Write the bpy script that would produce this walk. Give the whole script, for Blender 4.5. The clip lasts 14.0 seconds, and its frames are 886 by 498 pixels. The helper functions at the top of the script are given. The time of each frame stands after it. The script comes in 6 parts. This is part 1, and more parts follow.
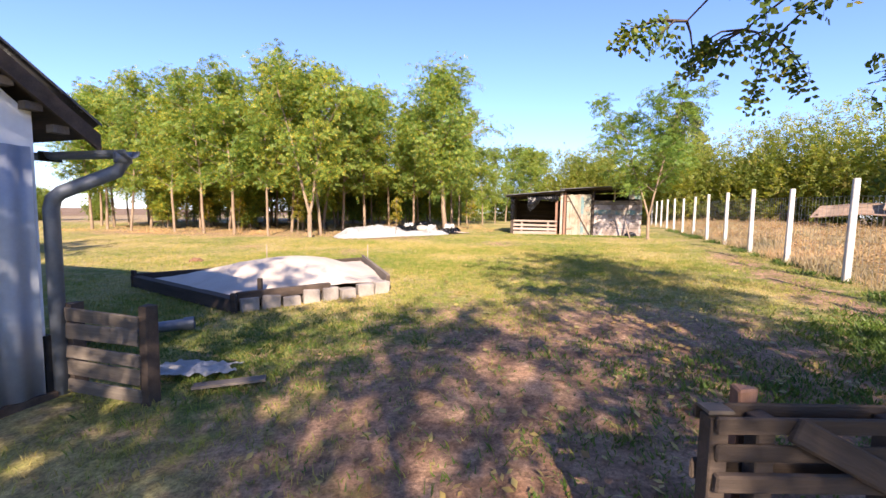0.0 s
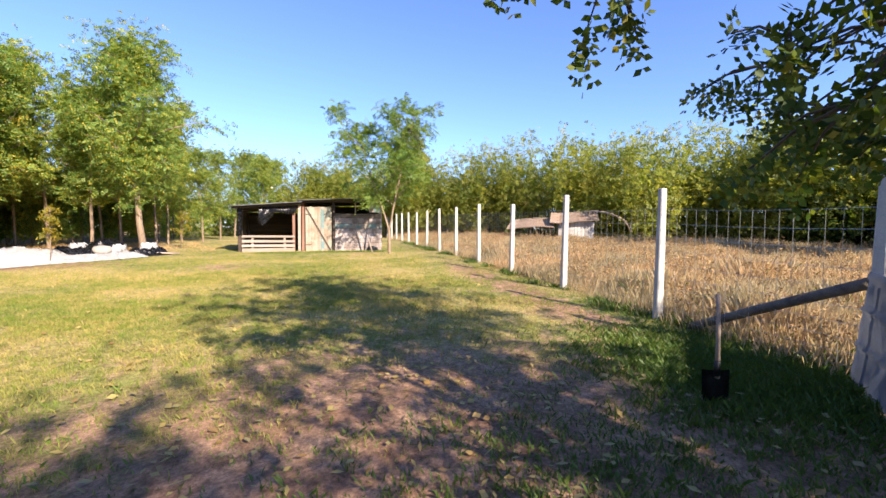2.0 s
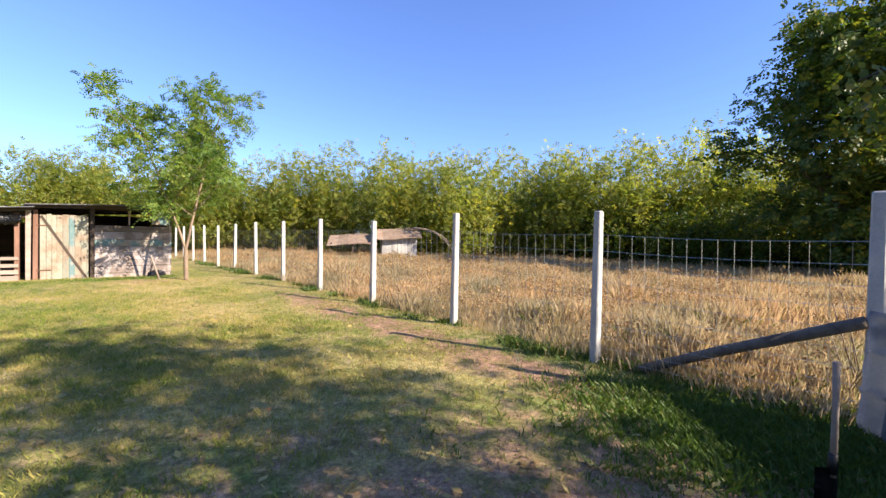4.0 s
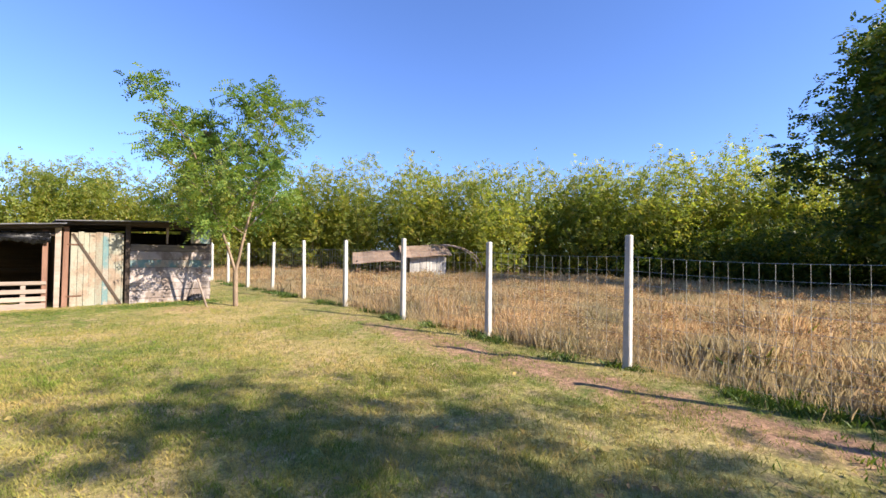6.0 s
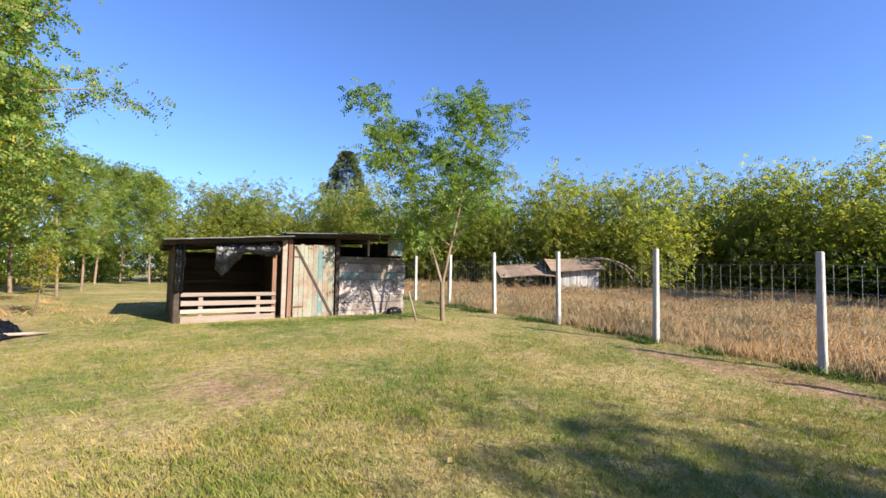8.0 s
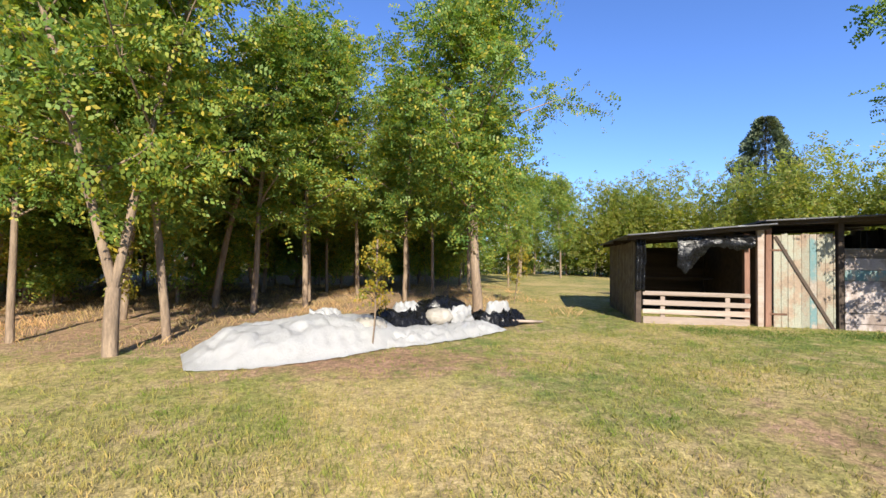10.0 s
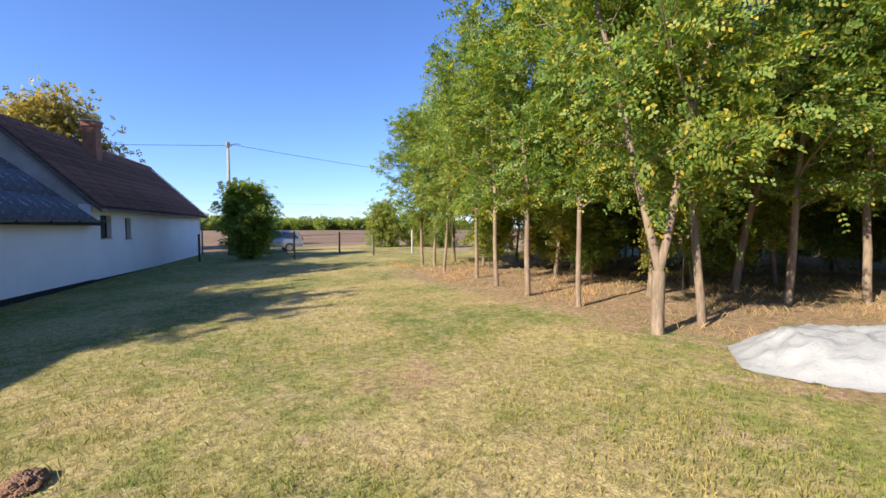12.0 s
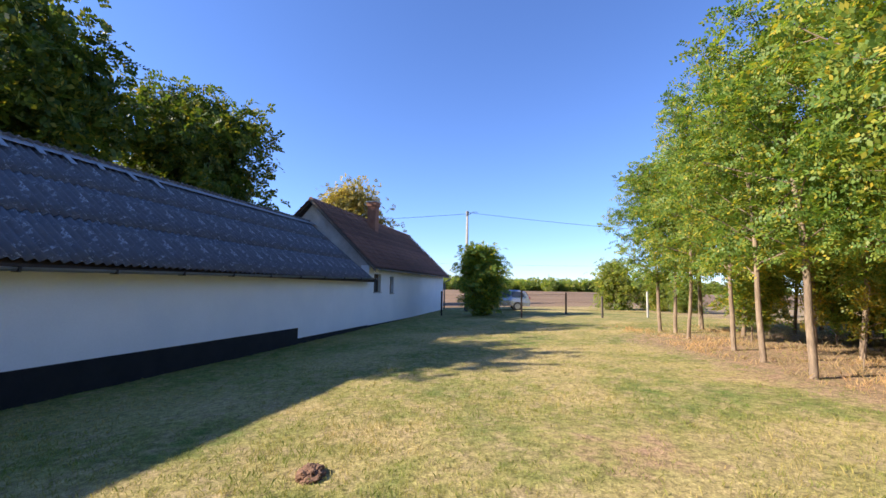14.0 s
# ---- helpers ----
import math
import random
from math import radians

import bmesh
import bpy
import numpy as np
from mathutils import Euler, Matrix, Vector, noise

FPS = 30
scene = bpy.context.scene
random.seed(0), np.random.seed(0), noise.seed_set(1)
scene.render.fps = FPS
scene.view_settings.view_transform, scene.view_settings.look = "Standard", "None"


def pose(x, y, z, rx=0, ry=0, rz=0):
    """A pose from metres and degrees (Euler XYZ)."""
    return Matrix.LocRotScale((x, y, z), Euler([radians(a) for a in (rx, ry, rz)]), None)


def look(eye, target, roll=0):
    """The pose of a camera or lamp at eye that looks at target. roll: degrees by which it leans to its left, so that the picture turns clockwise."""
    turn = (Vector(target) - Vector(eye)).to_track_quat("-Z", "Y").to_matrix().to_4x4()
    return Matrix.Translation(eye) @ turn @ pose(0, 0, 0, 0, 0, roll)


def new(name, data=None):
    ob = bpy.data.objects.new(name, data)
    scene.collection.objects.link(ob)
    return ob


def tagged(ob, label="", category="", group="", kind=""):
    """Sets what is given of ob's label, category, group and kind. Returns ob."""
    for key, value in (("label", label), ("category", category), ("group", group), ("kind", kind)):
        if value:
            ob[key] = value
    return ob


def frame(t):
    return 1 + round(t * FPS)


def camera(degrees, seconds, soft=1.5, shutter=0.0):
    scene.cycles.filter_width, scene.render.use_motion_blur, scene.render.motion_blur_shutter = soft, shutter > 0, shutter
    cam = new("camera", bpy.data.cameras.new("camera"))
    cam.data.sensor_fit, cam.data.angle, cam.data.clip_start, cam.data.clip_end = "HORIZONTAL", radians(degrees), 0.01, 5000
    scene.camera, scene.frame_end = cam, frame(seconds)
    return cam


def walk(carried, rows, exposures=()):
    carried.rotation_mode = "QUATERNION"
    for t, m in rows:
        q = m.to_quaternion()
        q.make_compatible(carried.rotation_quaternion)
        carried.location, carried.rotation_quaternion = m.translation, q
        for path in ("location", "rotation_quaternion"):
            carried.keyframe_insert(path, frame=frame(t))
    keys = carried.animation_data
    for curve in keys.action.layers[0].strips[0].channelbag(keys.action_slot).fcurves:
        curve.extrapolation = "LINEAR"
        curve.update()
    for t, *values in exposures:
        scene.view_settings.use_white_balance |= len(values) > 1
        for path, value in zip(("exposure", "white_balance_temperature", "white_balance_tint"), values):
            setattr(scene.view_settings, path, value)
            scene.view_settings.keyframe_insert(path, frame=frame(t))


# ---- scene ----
cam = camera(91.5, 14.0)
PATH = [
    (0, (-0.581, -0.369, 1.91), (-0.569, 1.624, 1.743), 0.8),
    (0.5, (-0.492, -0.006, 1.84), (-0.431, 1.988, 1.707), 0.2),
    (1, (-0.381, 0.513, 1.867), (-0.126, 2.493, 1.742), 0.4),
    (1.5, (-0.216, 1.004, 1.891), (0.415, 2.899, 1.783), 0.5),
    (1.9, (-0.102, 1.387, 1.952), (0.922, 3.102, 1.845), 0.6),
    (2, (-0.047, 1.483, 1.949), (1.067, 3.141, 1.854), 0.3),
    (2.5, (0.226, 1.983, 1.941), (1.655, 3.38, 1.871), 0.6),
    (2.7, (0.298, 2.197, 1.942), (1.815, 3.499, 1.878), 0.6),
    (4.8, (0.355, 4.766, 2.21), (2.105, 5.734, 2.203), 0.5),
    (5, (0.337, 5.026, 2.223), (2.088, 5.993, 2.226), 0.5),
    (5.5, (0.184, 5.758, 2.179), (1.945, 6.705, 2.219), 0.7),
    (6, (0.167, 6.524, 2.246), (1.932, 7.462, 2.292), 0.6),
    (6.5, (-0.019, 7.299, 2.211), (1.749, 8.232, 2.271), 0.5),
    (7, (-0.218, 8.118, 2.176), (1.528, 9.091, 2.255), 0.7),
    (7.2, (-0.335, 8.436, 2.172), (1.391, 9.442, 2.259), 0.7),
    (9.3, (-1.521, 11.023, 2.22), (-0.764, 12.872, 2.3), 1.3),
    (9.5, (-1.666, 11.159, 2.222), (-1.077, 13.069, 2.293), 1.2),
    (10, (-1.92, 11.377, 2.211), (-1.779, 13.372, 2.261), 0.9),
    (10.3, (-2.039, 11.463, 2.221), (-2.197, 13.457, 2.248), 0.6),
    (10.5, (-2.163, 11.526, 2.225), (-2.524, 13.493, 2.237), 0.4),
    (11, (-2.478, 11.531, 2.214), (-3.333, 13.339, 2.199), 0.4),
    (11.5, (-2.675, 11.439, 2.279), (-3.959, 12.972, 2.223), 0.1),
    (12, (-2.734, 11.311, 2.391), (-4.354, 12.481, 2.296), 0.0),
    (12.5, (-2.744, 11.257, 2.41), (-4.605, 11.982, 2.307), 0.0),
    (13, (-2.735, 11.221, 2.393), (-4.7, 11.575, 2.293), 0.1),
    (13.5, (-2.74, 11.305, 2.376), (-4.727, 11.528, 2.361), 0.3),
    (14, (-2.68, 11.36, 2.298), (-4.66, 11.578, 2.477), 1.1),
]
walk(cam, [(t, look(eye, target, roll)) for t, eye, target, roll in PATH],
     [(0, 1.50, 6950, 23), (1.5, 1.44, 6850, 21), (2.7, 1.38, 6800, 18), (5, 1.30, 6700, 16), (9.5, 1.00, 6300, 11), (12.7, 0.98, 6400, 13), (14, 1.15, 6500, 14)])

# ---------------------------------------------------------------- light
SUN_EL, SUN_AZ = radians(31), math.pi - 0.07
world = bpy.data.worlds.new("world")
scene.world = world
world.use_nodes = True
wn = world.node_tree
sky = wn.nodes.new("ShaderNodeTexSky")
sky.sky_type = "NISHITA"
sky.sun_disc = False
sky.sun_elevation, sky.sun_rotation = SUN_EL, SUN_AZ
sky.altitude, sky.air_density, sky.dust_density, sky.ozone_density = 100, 1.0, 0.15, 5.0
wn.nodes["Background"].inputs[1].default_value = 0.10
deep = wn.nodes.new("ShaderNodeMix")
deep.data_type, deep.blend_type = "RGBA", "MULTIPLY"
deep.inputs[0].default_value = 1.0
deep.inputs[7].default_value = (0.84, 0.94, 1.22, 1)
wn.links.new(sky.outputs[0], deep.inputs[6])
wn.links.new(deep.outputs[2], wn.nodes["Background"].inputs[0])
sun = new("sun", bpy.data.lights.new("sun", "SUN"))
sun.data.energy, sun.data.angle, sun.data.color = 5.0, radians(0.55), (1.0, 0.92, 0.76)
sun.matrix_world = look((3.5, -50, 30), (0, 0, 0))


# ---------------------------------------------------------------- land
def ground_z(x, y):
    """Height of the gently sloping yard."""
    u, v = 14 * math.tanh(x / 14), 22 * math.tanh(y / 22)
    return 0.3754 + 0.03912 * u + 0.03568 * v - 0.0016986 * u * v


# ---------------------------------------------------------------- mesh helpers
def np_mesh(name, verts, faces, smooth=False):
    """A mesh from arrays: verts (n, 3), faces (m, k)."""
    verts, faces = np.asarray(verts, np.float32), np.asarray(faces, np.int32)
    me = bpy.data.meshes.new(name)
    n, k = faces.shape
    me.vertices.add(len(verts))
    me.vertices.foreach_set("co", verts.ravel())
    me.loops.add(n * k)
    me.loops.foreach_set("vertex_index", faces.ravel())
    me.polygons.add(n)
    me.polygons.foreach_set("loop_start", np.arange(0, n * k, k, dtype=np.int32))
    me.polygons.foreach_set("loop_total", np.full(n, k, np.int32))
    me.polygons.foreach_set("use_smooth", np.full(n, smooth, bool))
    me.update(calc_edges=True)
    return me


def bm_box(bm, x0, x1, y0, y1, z0, z1, m=None, jitter=0.0, rnd=None):
    vs = []
    for x in (x0, x1):
        for y in (y0, y1):
            for z in (z0, z1):
                p = Vector((x, y, z))
                if jitter:
                    p += Vector([rnd.uniform(-jitter, jitter) for _ in range(3)])
                vs.append(bm.verts.new(m @ p if m else p))
    for f in ((0, 1, 3, 2), (4, 6, 7, 5), (0, 4, 5, 1), (2, 3, 7, 6), (0, 2, 6, 4), (1, 5, 7, 3)):
        bm.faces.new([vs[i] for i in f])
    return vs


def bm_bevel(bm, w, seg=1):
    bmesh.ops.bevel(bm, geom=list(bm.edges), offset=w, segments=seg, affect="EDGES", profile=0.5)


def bm_tube(bm, pts, radii, sides=8, cap=True):
    """A tapered tube through points."""
    rings, up = [], Vector((0, 0, 1))
    for i, p in enumerate(pts):
        p = Vector(p)
        a, b = Vector(pts[max(i - 1, 0)]), Vector(pts[min(i + 1, len(pts) - 1)])
        d = (b - a).normalized()
        ref = up if abs(d.z) < 0.9 else Vector((1, 0, 0))
        e = d.cross(ref).normalized()
        f = e.cross(d)
        rings.append([bm.verts.new(p + (e * math.cos(2 * math.pi * k / sides) + f * math.sin(2 * math.pi * k / sides)) * radii[i])
                      for k in range(sides)])
    for r, s in zip(rings, rings[1:]):
        for k in range(sides):
            fc = bm.faces.new((r[k], r[(k + 1) % sides], s[(k + 1) % sides], s[k]))
            fc.smooth = True
    if cap:
        bm.faces.new(rings[0]), bm.faces.new(list(reversed(rings[-1])))


def finish(name, bm, material, smooth=False):
    bmesh.ops.recalc_face_normals(bm, faces=bm.faces)
    me = bpy.data.meshes.new(name)
    bm.to_mesh(me)
    bm.free()
    if smooth:
        me.polygons.foreach_set("use_smooth", np.ones(len(me.polygons), bool))
    me.materials.append(material)
    return me


def part(name, bm, material, parent, label="", smooth=False):
    """Links a bmesh as one mesh object under a thing or a part."""
    ob = new(name, finish(name, bm, material, smooth))
    ob.parent = parent
    if label:
        tagged(ob, label)
    return ob


def thing(name, m, label, category, group="", kind=""):
    ob = new(name)
    ob.empty_display_size = 0.1
    ob.matrix_world = m
    return tagged(ob, label, category, group, kind)


def single(name, bm, material, label, category="", kind="", smooth=False, m=None, group=""):
    ob = new(name, finish(name, bm, material, smooth))
    if m:
        ob.matrix_world = m
    return tagged(ob, label, category, group, kind)


# ---------------------------------------------------------------- materials
def material(name, rough=0.8, metal=0.0):
    mat = bpy.data.materials.new(name)
    mat.use_nodes = True
    nt = mat.node_tree
    b = nt.nodes["Principled BSDF"]
    b.inputs["Roughness"].default_value, b.inputs["Metallic"].default_value = rough, metal
    return mat, nt, b


def coords(nt, kind="Object"):
    return nt.nodes.new("ShaderNodeTexCoord").outputs[kind]


def world_pos(nt):
    return nt.nodes.new("ShaderNodeNewGeometry").outputs["Position"]


def tex(nt, vec, scale, detail=4.0, rough=0.6, stretch=None):
    if stretch:
        mp = nt.nodes.new("ShaderNodeMapping")
        mp.inputs["Scale"].default_value = stretch
        nt.links.new(vec, mp.inputs[0])
        vec = mp.outputs[0]
    n = nt.nodes.new("ShaderNodeTexNoise")
    n.inputs["Scale"].default_value, n.inputs["Detail"].default_value, n.inputs["Roughness"].default_value = scale, detail, rough
    nt.links.new(vec, n.inputs["Vector"])
    return n.outputs[0]


def ramp(nt, fac, stops):
    r = nt.nodes.new("ShaderNodeValToRGB")
    el = r.color_ramp.elements
    while len(el) < len(stops):
        el.new(0.5)
    for e, (p, c) in zip(el, stops):
        e.position = p
        e.color = (*c, 1) if len(c) == 3 else c
    nt.links.new(fac, r.inputs[0])
    return r.outputs[0]


def grey(v):
    return (v, v, v)


def mix(nt, fac, a, b, mode="MIX"):
    m = nt.nodes.new("ShaderNodeMix")
    m.data_type, m.blend_type = "RGBA", mode
    for sock, src in ((0, fac), (6, a), (7, b)):
        if isinstance(src, (int, float)):
            m.inputs[sock].default_value = src
        elif isinstance(src, tuple):
            m.inputs[sock].default_value = (*src, 1)
        else:
            nt.links.new(src, m.inputs[sock])
    return m.outputs[2]


def bump(nt, b, height, strength=0.3, dist=0.01):
    n = nt.nodes.new("ShaderNodeBump")
    n.inputs["Strength"].default_value, n.inputs["Distance"].default_value = strength, dist
    nt.links.new(height, n.inputs["Height"])
    nt.links.new(n.outputs[0], b.inputs["Normal"])


def two_scale(name, c0, c1, scale=3.0, fine=40.0, rough=0.8, metal=0.0, stretch=None, bumps=0.3, dist=0.01, dark=0.75, per_object=0.0):
    """A surface with broad patches and fine grain."""
    mat, nt, b = material(name, rough, metal)
    v = coords(nt)
    big = tex(nt, v, scale, 3, 0.6, stretch)
    small = tex(nt, v, fine, 5, 0.7, stretch)
    col = ramp(nt, big, [(0.32, c0), (0.68, c1)])
    col = mix(nt, 1.0, col, ramp(nt, small, [(0.3, grey(dark)), (0.7, grey(1.0))]), "MULTIPLY")
    if per_object:
        info = nt.nodes.new("ShaderNodeObjectInfo")
        col = mix(nt, 1.0, col, ramp(nt, info.outputs["Random"], [(0.0, grey(1 - per_object)), (1.0, grey(1.0))]), "MULTIPLY")
    nt.links.new(col, b.inputs["Base Color"])
    nt.links.new(ramp(nt, small, [(0.2, grey(max(rough - 0.12, 0))), (0.8, grey(min(rough + 0.1, 1)))]), b.inputs["Roughness"])
    bump(nt, b, small, bumps, dist)
    return mat


def leaf_material(name, stops, translucent=0.4, rough=0.5, glow=(1.25, 1.2, 0.55)):
    mat, nt, b = material(name, rough)
    geo = nt.nodes.new("ShaderNodeNewGeometry")
    info = nt.nodes.new("ShaderNodeObjectInfo")
    col = ramp(nt, geo.outputs["Random Per Island"], stops)
    big = tex(nt, geo.outputs["Position"], 0.7, 2, 0.5)
    col = mix(nt, 1.0, col, ramp(nt, big, [(0.3, (0.78, 0.86, 0.75)), (0.7, (1.25, 1.12, 0.9))]), "MULTIPLY")
    col = mix(nt, 1.0, col, ramp(nt, info.outputs["Random"], [(0.0, (0.88, 0.94, 0.95)), (0.7, (1.0, 1.0, 1.0)), (1.0, (1.15, 1.06, 0.88))]), "MULTIPLY")
    nt.links.new(col, b.inputs["Base Color"])
    b.inputs["Specular IOR Level"].default_value = 0.35
    tr = nt.nodes.new("ShaderNodeBsdfTranslucent")
    nt.links.new(mix(nt, 1.0, col, glow, "MULTIPLY"), tr.inputs[0])
    ms = nt.nodes.new("ShaderNodeMixShader")
    ms.inputs[0].default_value = translucent
    nt.links.new(b.outputs[0], ms.inputs[1])
    nt.links.new(tr.outputs[0], ms.inputs[2])
    nt.links.new(ms.outputs[0], nt.nodes["Material Output"].inputs[0])
    return mat


def ground_material():
    mat, nt, b = material("ground", 0.95)
    p = world_pos(nt)
    att = nt.nodes.new("ShaderNodeAttribute")
    att.attribute_name = "zone"
    sep = nt.nodes.new("ShaderNodeSeparateColor")
    nt.links.new(att.outputs["Color"], sep.inputs[0])
    bare, dry, field = sep.outputs
    lush = att.outputs["Alpha"]
    patch, mid, fine = tex(nt, p, 0.45, 4, 0.6), tex(nt, p, 3.0, 4, 0.65), tex(nt, p, 38, 5, 0.7)
    grass = ramp(nt, patch, [(0.37, (0.14, 0.19, 0.045)), (0.5, (0.29, 0.27, 0.080)), (0.62, (0.50, 0.385, 0.165))])
    grass = mix(nt, ramp(nt, mid, [(0.35, grey(0)), (0.7, grey(0.75))]), grass, (0.48, 0.365, 0.155))
    grass = mix(nt, lush, grass, ramp(nt, mid, [(0.3, (0.10, 0.19, 0.035)), (0.7, (0.24, 0.27, 0.06))]))
    soil = ramp(nt, mid, [(0.3, (0.24, 0.125, 0.075)), (0.7, (0.47, 0.29, 0.18))])
    straw = ramp(nt, mid, [(0.3, (0.30, 0.215, 0.115)), (0.7, (0.46, 0.34, 0.20))])
    crop = ramp(nt, tex(nt, p, 0.06, 3, 0.6), [(0.3, (0.21, 0.135, 0.080)), (0.7, (0.31, 0.205, 0.125))])

    def edge(value, width=0.16):
        add = nt.nodes.new("ShaderNodeMath")
        add.operation = "ADD"
        nt.links.new(value, add.inputs[0])
        sub = nt.nodes.new("ShaderNodeMath")
        sub.operation = "MULTIPLY_ADD"
        nt.links.new(mid, sub.inputs[0])
        sub.inputs[1].default_value, sub.inputs[2].default_value = 0.9, -0.45
        nt.links.new(sub.outputs[0], add.inputs[1])
        return ramp(nt, add.outputs[0], [(0.5 - width, grey(0)), (0.5 + width, grey(1))])

    col = mix(nt, edge(dry), grass, straw)
    col = mix(nt, edge(bare), col, soil)
    col = mix(nt, field, col, crop)
    col = mix(nt, 1.0, col, ramp(nt, fine, [(0.28, grey(0.42)), (0.7, grey(1.25))]), "MULTIPLY")
    col = mix(nt, 1.0, col, ramp(nt, tex(nt, p, 11, 4, 0.7), [(0.34, grey(0.58)), (0.64, grey(1.25))]), "MULTIPLY")
    nt.links.new(col, b.inputs["Base Color"])
    b.inputs["Specular IOR Level"].default_value = 0.15
    bump(nt, b, fine, 0.7, 0.03)
    return mat


def turf_material():
    """Grass blades: tussocks of green and straw that follow the patches of the turf."""
    mat, nt, b = material("grass_blades", 0.7)
    p = world_pos(nt)
    geo = nt.nodes.new("ShaderNodeNewGeometry")
    col = ramp(nt, tex(nt, p, 0.45, 4, 0.6), [(0.38, (0.13, 0.20, 0.032)), (0.5, (0.28, 0.28, 0.055)), (0.6, (0.46, 0.36, 0.125))])
    tuft = ramp(nt, tex(nt, p, 4.5, 4, 0.65), [(0.40, grey(0)), (0.60, grey(1))])
    col = mix(nt, tuft, mix(nt, 0.6, col, (0.15, 0.235, 0.03)), mix(nt, 0.5, col, (0.50, 0.385, 0.14)))
    col = mix(nt, 1.0, col, ramp(nt, geo.outputs["Random Per Island"], [(0.0, (0.75, 0.8, 0.7)), (0.7, (1.0, 1.0, 1.0)), (1.0, (1.3, 1.15, 1.2))]), "MULTIPLY")
    nt.links.new(col, b.inputs["Base Color"])
    b.inputs["Specular IOR Level"].default_value = 0.25
    tr = nt.nodes.new("ShaderNodeBsdfTranslucent")
    nt.links.new(col, tr.inputs[0])
    ms = nt.nodes.new("ShaderNodeMixShader")
    ms.inputs[0].default_value = 0.35
    nt.links.new(b.outputs[0], ms.inputs[1])
    nt.links.new(tr.outputs[0], ms.inputs[2])
    nt.links.new(ms.outputs[0], nt.nodes["Material Output"].inputs[0])
    return mat


MAT_GROUND = ground_material()
MAT_BLADE = turf_material()
MAT_STRAW = leaf_material("dry_grass", [(0.0, (0.40, 0.32, 0.19)), (0.4, (0.48, 0.37, 0.25)), (0.75, (0.56, 0.44, 0.32)), (1.0, (0.46, 0.32, 0.23))], 0.5, 0.9, (1.05, 0.98, 0.85))
MAT_FORB = leaf_material("withered_forbs", [(0.0, (0.25, 0.155, 0.095)), (0.5, (0.35, 0.235, 0.145)), (0.85, (0.44, 0.32, 0.20)), (1.0, (0.27, 0.26, 0.11))], 0.3, 0.9, (1.0, 0.95, 0.85))
MAT_LOCUST = leaf_material("locust_leaves", [(0.0, (0.11, 0.20, 0.055)), (0.45, (0.20, 0.305, 0.075)), (0.8, (0.315, 0.375, 0.085)), (0.94, (0.46, 0.40, 0.07)), (1.0, (0.60, 0.45, 0.06))], 0.5)
MAT_FEATHER = leaf_material("young_locust_leaves", [(0.0, (0.085, 0.175, 0.050)), (0.6, (0.14, 0.245, 0.066)), (1.0, (0.22, 0.30, 0.08))], 0.5)
MAT_YELLOW = leaf_material("yellowing_leaves", [(0.0, (0.13, 0.17, 0.03)), (0.4, (0.24, 0.225, 0.035)), (0.8, (0.34, 0.26, 0.03)), (1.0, (0.42, 0.30, 0.04))], 0.42)
MAT_WALNUT = leaf_material("walnut_leaves", [(0.0, (0.045, 0.085, 0.018)), (0.6, (0.09, 0.14, 0.026)), (0.9, (0.18, 0.19, 0.032)), (1.0, (0.30, 0.25, 0.04))], 0.42)
MAT_WOODS = leaf_material("woods_leaves", [(0.0, (0.19, 0.26, 0.075)), (0.5, (0.275, 0.34, 0.10)), (0.85, (0.36, 0.38, 0.125)), (1.0, (0.44, 0.37, 0.16))], 0.65)
MAT_SPRUCE = leaf_material("spruce_needles", [(0.0, (0.060, 0.095, 0.065)), (1.0, (0.13, 0.165, 0.12))], 0.15)
MAT_WEED = leaf_material("weeds", [(0.0, (0.06, 0.115, 0.022)), (0.7, (0.11, 0.175, 0.036)), (1.0, (0.13, 0.15, 0.04))], 0.3)
MAT_LITTER = leaf_material("fallen_leaves", [(0.0, (0.30, 0.22, 0.08)), (0.5, (0.38, 0.30, 0.12)), (1.0, (0.22, 0.12, 0.05))], 0.15)
MAT_BARK = two_scale("bark", (0.235, 0.165, 0.11), (0.41, 0.30, 0.20), 4, 30, 0.95, stretch=(1, 1, 0.25), bumps=0.8, dist=0.02, dark=0.5)
MAT_DARKBARK = two_scale("dark_bark", (0.075, 0.055, 0.04), (0.14, 0.10, 0.07), 4, 30, 0.95, stretch=(1, 1, 0.25), bumps=0.8, dist=0.02, dark=0.5)
MAT_CONCRETE = two_scale("concrete", (0.42, 0.405, 0.375), (0.58, 0.56, 0.52), 3, 60, 0.85, bumps=0.35, dist=0.006)
MAT_BLOCK = two_scale("concrete_block", (0.27, 0.23, 0.20), (0.40, 0.35, 0.30), 5, 60, 0.9, bumps=0.5, per_object=0.2)
MAT_PLASTER = two_scale("white_plaster", (0.80, 0.81, 0.82), (0.87, 0.87, 0.87), 0.8, 25, 0.85, bumps=0.2, dist=0.004, dark=0.93)
MAT_OLDPLASTER = two_scale("aged_plaster", (0.42, 0.37, 0.31), (0.62, 0.57, 0.50), 1.5, 25, 0.9, bumps=0.4, dist=0.006, dark=0.8)
MAT_BITUMEN = two_scale("black_plinth_paint", (0.008, 0.008, 0.009), (0.016, 0.016, 0.016), 2, 40, 0.9, dark=0.7)
MAT_TILE = two_scale("clay_tile", (0.27, 0.12, 0.075), (0.44, 0.22, 0.14), 1.3, 25, 0.85, bumps=0.4, dark=0.6, per_object=0.35)
